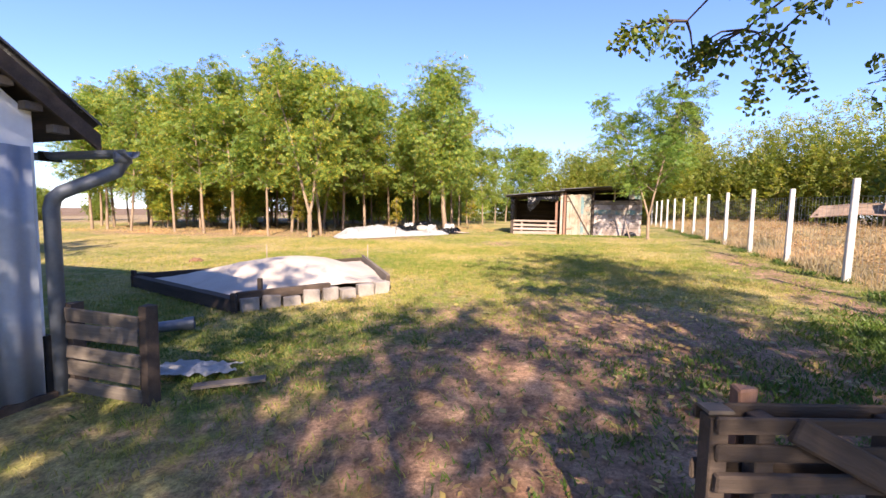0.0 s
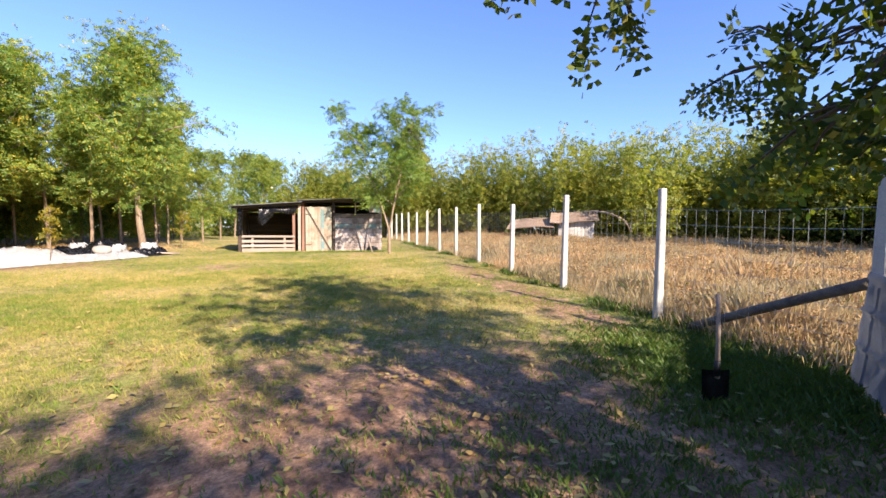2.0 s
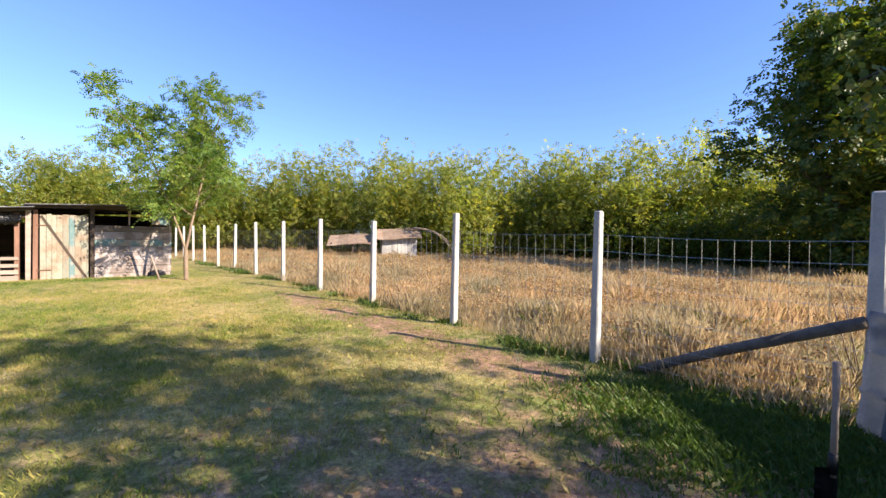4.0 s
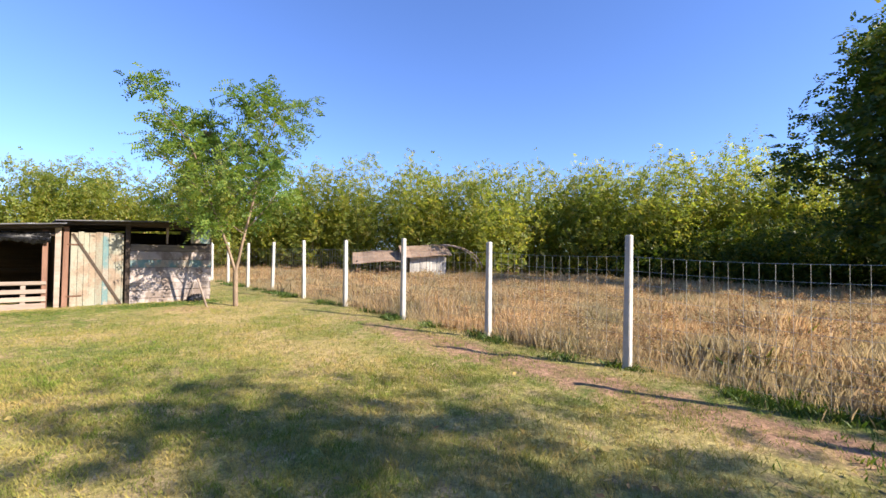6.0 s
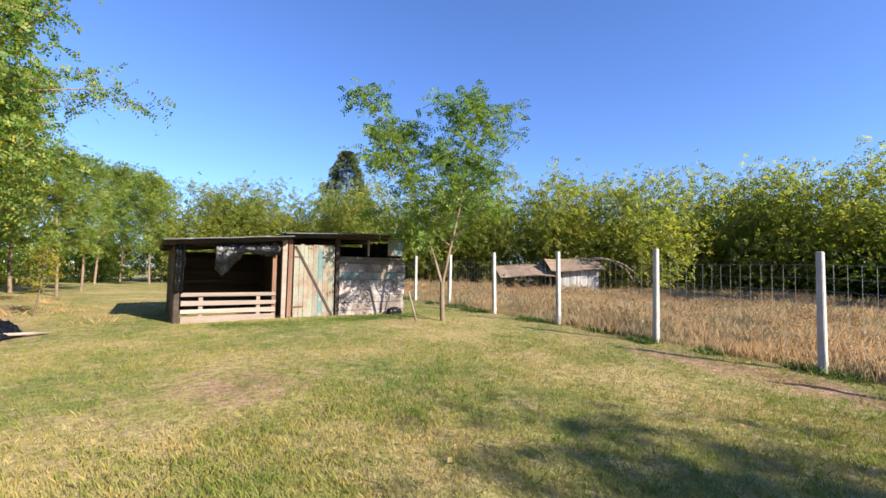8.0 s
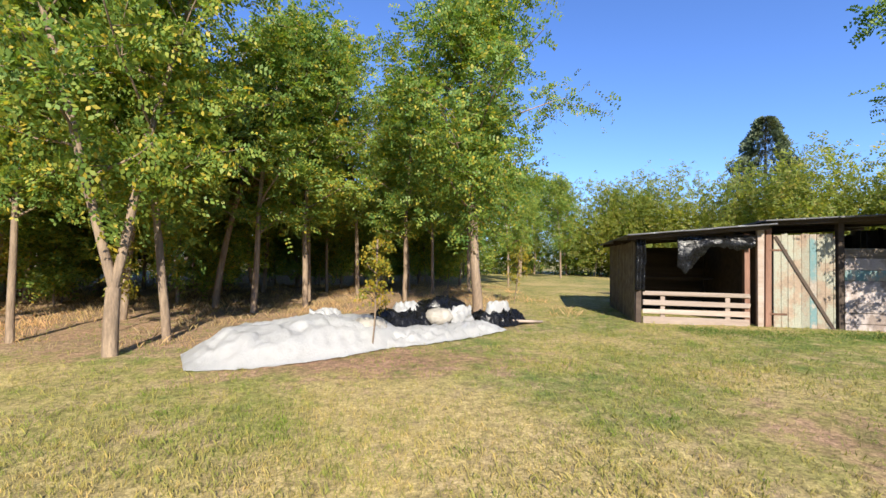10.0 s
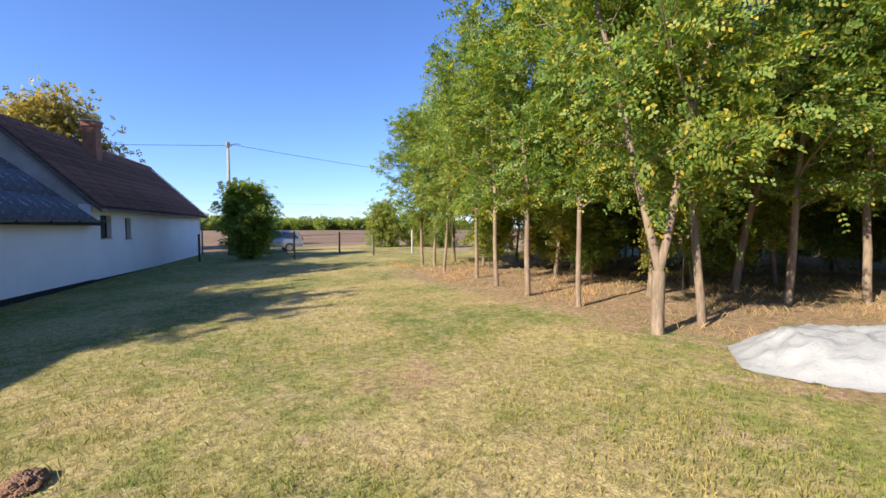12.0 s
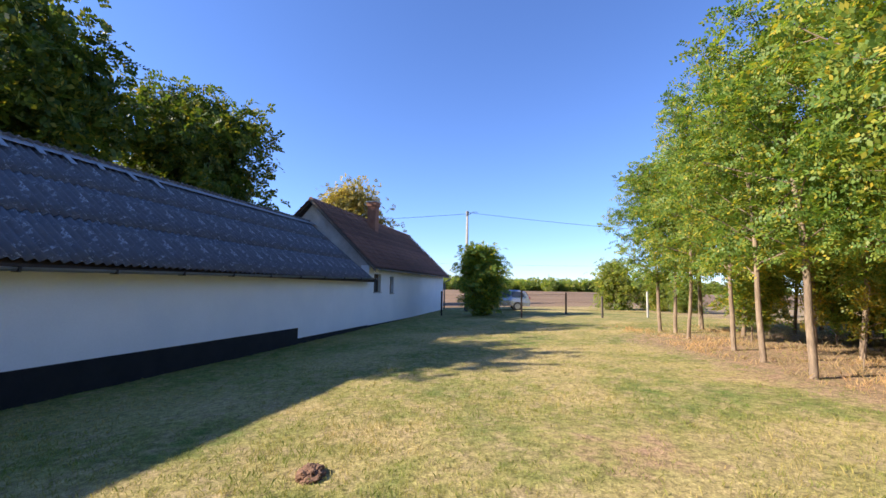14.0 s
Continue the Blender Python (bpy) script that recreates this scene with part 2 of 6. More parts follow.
MAT_BRICK = two_scale("chimney_brick", (0.30, 0.12, 0.07), (0.42, 0.20, 0.12), 3, 30, 0.9, bumps=0.5, dark=0.65)
MAT_ZINC = two_scale("zinc_gutter", (0.13, 0.15, 0.18), (0.20, 0.22, 0.25), 3, 40, 0.5, 0.3, dark=0.8)
MAT_SHEET = two_scale("galvanised_sheet", (0.30, 0.33, 0.38), (0.42, 0.45, 0.50), 1.2, 30, 0.55, 0.35, stretch=(1, 1, 0.4), bumps=0.1, dark=0.85)
MAT_WEATHERED = two_scale("weathered_wood", (0.13, 0.10, 0.08), (0.27, 0.22, 0.17), 2.5, 35, 0.9, stretch=(0.25, 3, 3), bumps=0.6, dist=0.006, dark=0.55, per_object=0.3)
MAT_DARKWOOD = two_scale("dark_wood", (0.062, 0.042, 0.03), (0.13, 0.09, 0.065), 2.5, 35, 0.9, stretch=(0.25, 3, 3), bumps=0.6, dist=0.006, dark=0.5, per_object=0.3)
MAT_PALE = two_scale("sun_bleached_wood", (0.36, 0.27, 0.21), (0.50, 0.40, 0.33), 2.5, 35, 0.85, stretch=(0.25, 3, 3), bumps=0.5, dist=0.005, dark=0.7, per_object=0.25)
MAT_REDWOOD = two_scale("reddish_post", (0.19, 0.095, 0.06), (0.31, 0.165, 0.11), 3, 35, 0.85, stretch=(3, 3, 0.25), bumps=0.5, dark=0.6)
MAT_SAND = two_scale("builders_sand", (0.48, 0.40, 0.325), (0.58, 0.50, 0.415), 1.5, 70, 0.95, bumps=0.6, dist=0.01, dark=0.8)
MAT_WHITEFOIL = two_scale("white_sheeting", (0.58, 0.57, 0.55), (0.68, 0.67, 0.65), 1.0, 8, 0.5, bumps=0.5, dist=0.04, dark=0.88)
MAT_BLACKFOIL = two_scale("black_sheeting", (0.010, 0.010, 0.011), (0.022, 0.022, 0.024), 2, 9, 0.28, bumps=0.6, dist=0.02, dark=0.6)
MAT_GREYFOIL = two_scale("grey_bag", (0.30, 0.27, 0.22), (0.42, 0.38, 0.32), 2, 9, 0.6, bumps=0.5, dist=0.02)
MAT_DULLSHEET = two_scale("dull_sheet_metal", (0.17, 0.19, 0.225), (0.27, 0.29, 0.33), 1.4, 30, 0.6, 0.25, bumps=0.15, dark=0.75)
MAT_POLE = two_scale("grey_pole_concrete", (0.25, 0.23, 0.21), (0.36, 0.34, 0.31), 3, 40, 0.9)
MAT_BLEACHED = two_scale("bleached_boards", (0.50, 0.47, 0.43), (0.68, 0.65, 0.60), 3, 30, 0.9, stretch=(3, 3, 0.3), bumps=0.4, dark=0.7, per_object=0.3)
MAT_HUTROOF = two_scale("rusty_roofing", (0.30, 0.19, 0.13), (0.46, 0.34, 0.25), 2.5, 30, 0.9, bumps=0.5, dark=0.7, per_object=0.3)
MAT_WIRE = two_scale("galvanised_wire", (0.40, 0.40, 0.38), (0.55, 0.55, 0.52), 5, 30, 0.45, 0.8)
MAT_RUST = two_scale("rusty_iron", (0.10, 0.05, 0.03), (0.20, 0.10, 0.06), 6, 40, 0.8, 0.3)
MAT_STEEL = two_scale("dark_steel", (0.02, 0.02, 0.022), (0.05, 0.05, 0.05), 6, 40, 0.5, 0.6)
MAT_CARPAINT = two_scale("silver_car_paint", (0.42, 0.44, 0.48), (0.50, 0.52, 0.55), 1, 60, 0.25, 0.6, bumps=0.0, dark=0.95)
MAT_TYRE = two_scale("tyre_rubber", (0.02, 0.02, 0.02), (0.035, 0.035, 0.035), 6, 40, 0.85)
MAT_LAMPRED = two_scale("red_lamp", (0.35, 0.02, 0.02), (0.45, 0.03, 0.03), 6, 40, 0.25)
MAT_GLASS, _nt, _b = material("window_glass", 0.04)
_b.inputs["Base Color"].default_value = (0.03, 0.035, 0.04, 1)
_b.inputs["Specular IOR Level"].default_value = 0.8


def roof_sheet_material():
    """Old fibre-cement: dark grey with pale lichen spots."""
    mat, nt, b = material("fibre_cement", 0.85)
    v = coords(nt)
    col = ramp(nt, tex(nt, v, 0.8, 4, 0.65), [(0.3, (0.07, 0.07, 0.078)), (0.7, (0.15, 0.15, 0.158))])
    spots = ramp(nt, tex(nt, v, 4.0, 6, 0.8), [(0.55, grey(0)), (0.62, grey(0.9))])
    col = mix(nt, spots, col, (0.42, 0.44, 0.45))
    moss = ramp(nt, tex(nt, v, 2.0, 4, 0.7), [(0.58, grey(0)), (0.72, grey(0.6))])
    col = mix(nt, moss, col, (0.045, 0.042, 0.03))
    nt.links.new(col, b.inputs["Base Color"])
    bump(nt, b, tex(nt, v, 30, 4, 0.7), 0.4, 0.006)
    return mat


def painted_boards(name, paint, under, amount):
    """Flaking paint on boards."""
    mat, nt, b = material(name, 0.85)
    v = coords(nt)
    info = nt.nodes.new("ShaderNodeObjectInfo")
    wood = ramp(nt, tex(nt, v, 9, 4, 0.7, (1.2, 1, 1.2)), [(0.3, under), (0.7, tuple(c * 1.6 for c in under))])
    flake = tex(nt, v, 2.4, 6, 0.75, (1, 1, 0.7))
    col = mix(nt, ramp(nt, flake, [(amount - 0.05, grey(0)), (amount + 0.05, grey(1))]), wood, paint)
    col = mix(nt, 1.0, col, ramp(nt, tex(nt, v, 40, 5, 0.7), [(0.3, grey(0.7)), (0.7, grey(1.05))]), "MULTIPLY")
    col = mix(nt, 1.0, col, ramp(nt, info.outputs["Random"], [(0, grey(0.78)), (1, grey(1.0))]), "MULTIPLY")
    nt.links.new(col, b.inputs["Base Color"])
    bump(nt, b, flake, 0.4, 0.006)
    return mat


MAT_ROOF = roof_sheet_material()
MAT_DOORBOARD = painted_boards("pale_green_boards", (0.35, 0.345, 0.265), (0.25, 0.185, 0.13), 0.50)
MAT_TEALBOARD = painted_boards("teal_flaked_boards", (0.16, 0.27, 0.27), (0.30, 0.25, 0.20), 0.5)
MAT_PANEL = painted_boards("whitewashed_boards", (0.46, 0.39, 0.36), (0.20, 0.155, 0.13), 0.48)


# ---------------------------------------------------------------- ground sheet
def axis(lo, hi, step, far, grow=1.35):
    a = list(np.arange(lo, hi + 1e-6, step))
    d, x = step, hi
    while x < far:
        d *= grow
        x += d
        a.append(x)
    d, x = step, lo
    while x > -far:
        d *= grow
        x -= d
        a.insert(0, x)
    return np.array(a)


POSTS = [(5.67 + 0.835 * k, 4.71 + 2.352 * k) for k in range(16)]      # fence line north from the corner
CORNER = (5.10, 2.45)


def fence_side(x, y):
    """Metres east of the fence line."""
    return ((x - 5.67) * 2.352 - (y - 4.71) * 0.835) / 2.496


def soft(x, a, b):
    t = min(max((x - a) / (b - a), 0.0), 1.0)
    return t * t * (3 - 2 * t)


def zones(x, y):
    """Bare soil, dry grass and ploughed field, each from 0 to 1."""
    f = fence_side(x, y)
    dry = bare = 0.0
    if y > 2.4 and f > 0:
        dry = soft(f, 0.0, 0.6) * 0.9
    elif y > 2:
        bare = 0.62 * soft(f, -2.2, -0.9) * (1 - soft(f, -0.6, -0.2)) * (1 - soft(y, 10, 16))
        dry = 0.35
    under = math.exp(-(((x - 1.0) / 4.0) ** 2 + ((y - 2.5) / 4.6) ** 2))
    bare = max(bare, 0.9 * under)
    if -22 < x < 4 and y > 15:
        edge = 17.2 + 0.10 * max(-x - 6, 0) + (1.5 if x > -5 else 0)
        w = soft(y, edge - 1.3, edge + 1.5) * soft(x, -21, -15) * (1 - soft(x, -1, 3))
        dry = max(dry, 0.75 * w)
        bare = max(bare, 0.50 * w)
    t = math.exp(-(((x + 2.6) / 3.2) ** 2 + ((y - 17.2) / 1.3) ** 2))
    bare = max(bare, 0.66 * t)
    for cx, cy, r in ((-6.7, 18.0, 1.6), (-10.0, 18.4, 1.8), (-3.4, 12.6, 1.3), (1.6, 14.5, 1.4), (6.5, 16.9, 1.2), (-6.9, 13.8, 1.2)):
        bare = max(bare, 0.5 * math.exp(-((x - cx) ** 2 + (y - cy) ** 2) / r ** 2))
    field = soft(-x, 36.5, 38.5)
    if x > -36.5 and y > 26 and x < -20:
        dry = max(dry, 0.8 * soft(y, 26, 30))
    return bare, max(dry, 0.22), field


def lush(x, y):
    """Greener grass before the shed, in the barn's lee and along the damp hollow."""
    g = 0.0
    for cx, cy, rx, ry, a in ((6.6, 17.9, 2.6, 0.7, 0.9), (-2.6, 4.5, 1.3, 1.0, 0.8), (3.6, 6.8, 0.9, 2.2, 0.5), (4.6, 3.3, 1.0, 1.0, 0.8), (1.2, 6.2, 1.8, 0.8, 0.5), (-3.2, 22.6, 1.5, 1.2, 0.7)):
        g = max(g, a * math.exp(-(((x - cx) / rx) ** 2 + ((y - cy) / ry) ** 2)))
    lee = (x + 3.75) * 0.347 + (y - 3.05) * 0.938
    if x < -4:
        g = max(g, 0.55 * (1 - soft(lee, 1.5, 5.0)))
    return g


def build_ground():
    xs, ys = axis(-24, 14, 0.22, 2600), axis(-4, 27, 0.22, 2600)
    nx, ny = len(xs), len(ys)
    verts = np.empty((nx * ny, 3), np.float32)
    col = np.ones((nx * ny, 4), np.float32)
    k = 0
    for x in xs:
        for y in ys:
            bare, dry, field = zones(x, y)
            h = ground_z(x, y)
            if abs(x) < 30 and abs(y) < 40:
                h += 0.03 * noise.noise((x * 0.5, y * 0.5, 0)) + (0.012 + 0.035 * bare) * noise.noise((x * 2.3, y * 2.3, 3))
            verts[k] = x, y, h
            col[k] = bare, dry, field, lush(x, y)
            k += 1
    i, j = np.meshgrid(np.arange(nx - 1), np.arange(ny - 1), indexing="ij")
    a = (i * ny + j).ravel()
    me = np_mesh("ground", verts, np.stack([a, a + ny, a + ny + 1, a + 1], 1), True)
    at = me.color_attributes.new("zone", "FLOAT_COLOR", "POINT")
    at.data.foreach_set("color", col.ravel())
    me.materials.append(MAT_GROUND)
    tagged(new("ground", me), "mown yard grass with dry patches and bare soil", "ground", kind="structure")


build_ground()

# ---------------------------------------------------------------- the farm building: barn and dwelling in one line
WALL = Matrix(((-0.938, -0.347, 0, -3.75), (0.347, -0.938, 0, 3.05), (0, 0, 1, 0), (0, 0, 0, 1)))   # x along the wall, y into the building
BARN_END, HOUSE_END, RIDGE_Y = 20.5, 34.9, 3.0


def slab(bm, x0, x1, pts, thick):
    """A roof slope through (y, z) points, extruded along x, with thickness downwards."""
    top = [[bm.verts.new((x, y, z)) for y, z in pts] for x in (x0, x1)]
    low = [[bm.verts.new((x, y, z - thick)) for y, z in pts] for x in (x0, x1)]
    n = len(pts)
    for k in range(n - 1):
        bm.faces.new((top[0][k], top[0][k + 1], top[1][k + 1], top[1][k]))
        bm.faces.new((low[0][k], low[1][k], low[1][k + 1], low[0][k + 1]))
        for s in (0, 1):
            bm.faces.new((top[s][k], low[s][k], low[s][k + 1], top[s][k + 1]))
    for k in (0, n - 1):
        bm.faces.new((top[0][k], top[1][k], low[1][k], low[0][k]))


def gable_wall(x0, x1, depth, eave, ridge, z0, ridge_y):
    bm = bmesh.new()
    prof = [(0.02, z0), (depth, z0), (depth, eave), (ridge_y, ridge), (0.02, eave)]
    a = [bm.verts.new((x0, y, z)) for y, z in prof]
    b = [bm.verts.new((x1, y, z)) for y, z in prof]
    bm.faces.new(a), bm.faces.new(list(reversed(b)))
    for k in range(len(prof)):
        bm.faces.new((a[k], a[(k + 1) % 5], b[(k + 1) % 5], b[k]))
    return bm


def wall_with_holes(x0, x1, z0, z1, holes, y0=0.0, y1=0.4):
    """A wall along x, with openings (x0, x1, z0, z1) through it."""
    bm = bmesh.new()
    x = x0
    for hx0, hx1, hz0, hz1 in sorted(holes):
        bm_box(bm, x, hx0, y0, y1, z0, z1)
        bm_box(bm, hx0, hx1, y0, y1, z0, hz0)
        bm_box(bm, hx0, hx1, y0, y1, hz1, z1)
        x = hx1
    bm_box(bm, x, x1, y0, y1, z0, z1)
    return bm


def corrugated(length, width, pitch, amp, thick=0.008, per=8, sag=0.0, rnd=None):
    """A corrugated sheet: waves across x, running along y; lies in the xy plane."""
    nx = int(length / pitch * per) + 1
    xs = np.linspace(0, length, nx)
    ys = np.linspace(0, width, 4)
    z = amp * np.sin(xs / pitch * 2 * math.pi)
    verts, faces = [], []
    for lift in (thick, 0.0):
        for y in ys:
            for x, h in zip(xs, z):
                verts.append((x, y, h + lift - sag * math.sin(math.pi * y / width)))
    m = len(ys)
    for layer in (0, 1):
        o = layer * nx * m
        for r in range(m - 1):
            for c in range(nx - 1):
                q = [o + r * nx + c, o + r * nx + c + 1, o + (r + 1) * nx + c + 1, o + (r + 1) * nx + c]
                faces.append(q if layer == 0 else q[::-1])
    for c in range(nx - 1):
        faces.append([c, nx * m + c, nx * m + c + 1, c + 1])
        t = nx * (m - 1)
        faces.append([t + c, t + c + 1, nx * m + t + c + 1, nx * m + t + c])
    return verts, faces


def gutter(bm, x0, x1, z0, z1, y, r=0.065):
    """A half-round gutter along x."""
    n = 8
    ring = []
    for x, z in ((x0, z0), (x1, z1)):
        out = [bm.verts.new((x, y + r * math.cos(a), z - r * math.sin(a))) for a in np.linspace(0, math.pi, n)]
        inn = [bm.verts.new((x, y + (r - 0.008) * math.cos(a), z - (r - 0.008) * math.sin(a))) for a in np.linspace(0, math.pi, n)]
        ring.append((out, inn))
    for k in range(n - 1):
        bm.faces.new((ring[0][0][k], ring[0][0][k + 1], ring[1][0][k + 1], ring[1][0][k]))
        bm.faces.new((ring[0][1][k], ring[1][1][k], ring[1][1][k + 1], ring[0][1][k + 1]))
        for s in (0, 1):
            bm.faces.new((ring[s][0][k], ring[s][1][k], ring[s][1][k + 1], ring[s][0][k + 1]))
    for k in (0, n - 1):
        bm.faces.new((ring[0][0][k], ring[1][0][k], ring[1][1][k], ring[0][1][k]))


def build_barn():
    barn = thing("barn", WALL, "long white-plastered barn with a dark corrugated roof", "barn")
    z0, eave, ridge, depth = -0.3, 2.66, 5.22, 6.0
    part("wall", wall_with_holes(0, BARN_END, z0, eave, []), MAT_PLASTER, barn, "white plastered wall")
    part("wall", wall_with_holes(0, BARN_END, z0, eave, [], depth - 0.4, depth), MAT_PLASTER, barn)
    part("gable", gable_wall(0.01, 0.36, depth - 0.42, eave - 0.02, ridge - 0.12, z0, RIDGE_Y - 0.2), MAT_PLASTER, barn, "white plaster gable")
    bm = bmesh.new()
    bm_box(bm, -0.02, 14.8, -0.035, 0.02, z0, 0.88)
    part("plinth", bm, MAT_BITUMEN, barn, "black painted plinth band")
    bm = bmesh.new()
    bm_box(bm, 14.8, BARN_END, -0.02, 0.02, z0, 0.53)
    part("plinth", bm, MAT_BITUMEN, barn)
    # roof deck under the sheets
    bm = bmesh.new()
    slab(bm, -0.10, BARN_END - 0.02, [(-0.36, 2.54), (RIDGE_Y, ridge - 0.06), (6.36, 2.54)], 0.05)
    part("roof_deck", bm, MAT_DARKWOOD, barn)
    # corrugated sheets: three courses, each lapping the one below
    slope = math.atan2(ridge - 2.56, RIDGE_Y + 0.42)
    run = math.hypot(ridge - 2.56, RIDGE_Y + 0.42)
    rnd = random.Random(3)
    sheet_w, course = 1.062, run / 3
    v, f = corrugated(sheet_w + 0.03, course + 0.16, 0.177, 0.032)
    me = np_mesh("roof_sheet", v, f, True)
    me.materials.append(MAT_ROOF)
    for side in (0, 1):
        for r in range(3):
            x = -0.13
            while x < BARN_END - 0.5:
                ob = new("roof_sheet", me)
                ob.parent = barn
                tilt = slope + 0.012
                up = r * course
                y, z = -0.42 + up * math.cos(slope), 2.60 + up * math.sin(slope)
                m = Matrix.Translation((x, y, z + 0.004 * r + rnd.uniform(0, 0.006))) @ Matrix.Rotation(tilt - 0.022, 4, "X") @ Matrix.Rotation(rnd.uniform(-0.004, 0.004), 4, "Z")
                if side:
                    m = Matrix.Translation((0, 6.0, 0)) @ Matrix.Diagonal((1, -1, 1, 1)) @ m
                ob.matrix_basis = m
                x += sheet_w
    # ridge: pale sheet capping with fixing strips
    bm = bmesh.new()
    slab(bm, -0.16, BARN_END - 0.05, [(RIDGE_Y - 0.22, ridge - 0.02), (RIDGE_Y, ridge + 0.13), (RIDGE_Y + 0.22, ridge - 0.02)], 0.012)
    part("ridge_cap", bm, MAT_SHEET, barn, "pale metal ridge capping")
    x = 0.3
    while x < 12:
        bm = bmesh.new()
        L = rnd.uniform(0.25, 0.5)
        bm_box(bm, -0.07, 0.07, -L, 0, 0, 0.012)
        ob = part("ridge_flap", bm, MAT_WIRE, barn)
        ob.matrix_basis = Matrix.Translation((x, RIDGE_Y - 0.2, ridge + 0.0)) @ Matrix.Rotation(slope, 4, "X") @ Matrix.Rotation(rnd.uniform(-0.15, 0.15), 4, "Z")
        x += rnd.uniform(0.45, 1.3)
    bm = bmesh.new()
    gutter(bm, -0.48, BARN_END, 2.39, 2.68, -0.43)
    g = part("gutter", bm, MAT_ZINC, barn, "grey zinc gutter")
    for k in range(14):
        bm = bmesh.new()
        x = 0.6 + 1.5 * k
        z = 2.39 + 0.29 * (x + 0.48) / 20.98
        bm_box(bm, x - 0.015, x + 0.015, -0.51, -0.34, z - 0.078, z + 0.01)
        part("bracket", bm, MAT_STEEL, g)
    # downpipe at the free end, swan neck back to the corner
    bm = bmesh.new()
    bm_tube(bm, [(-0.36, -0.43, 2.38), (-0.36, -0.43, 2.30), (-0.33, -0.40, 2.22), (-0.08, -0.12, 2.03), (-0.04, -0.09, 1.98), (-0.02, -0.08, 1.90), (-0.02, -0.08, 0.30)],
            [0.055] * 7, 12)
    part("downpipe", bm, MAT_ZINC, barn, "grey plastic downpipe with a swan neck")
    bm = bmesh.new()
    bm_tube(bm, [(-0.36, -0.43, 2.38), (-0.36, -0.43, 2.29)], [0.066, 0.066], 12)
    part("pipe_collar", bm, MAT_ZINC, barn)
    # corrugated metal cladding on the gable
    v, f = corrugated(3.4, 1.95, 0.20, 0.022, 0.004)
    me = np_mesh("metal_cladding", v, f, True)
    me.materials.append(MAT_SHEET)
    ob = new("metal_cladding", me)
    ob.parent = barn
    ob.matrix_basis = Matrix.Translation((-0.04, 0.04, 0.42)) @ Matrix.Rotation(math.pi / 2, 4, "Z") @ Matrix.Rotation(math.pi / 2, 4, "X")
    tagged(ob, "grey corrugated metal cladding")
    bm = bmesh.new()
    bm_box(bm, -0.07, 0.0, -0.03, 3.5, z0, 0.42, None, 0.01, rnd)
    part("sill_beam", bm, MAT_DARKWOOD, barn)
    for k in range(3):
        bm = bmesh.new()
        bm_box(bm, -0.09, 0.0, -0.20 + 0.17 * k, -0.09 + 0.17 * k, 2.50 + 0.145 * k, 2.56 + 0.145 * k)
        part("eave_board", bm, MAT_WEATHERED, barn)
    bm = bmesh.new()
    slab(bm, -0.145, -0.105, [(-0.40, 2.53), (RIDGE_Y, ridge - 0.01)], 0.14)
    part("verge_board", bm, MAT_DARKWOOD, barn)


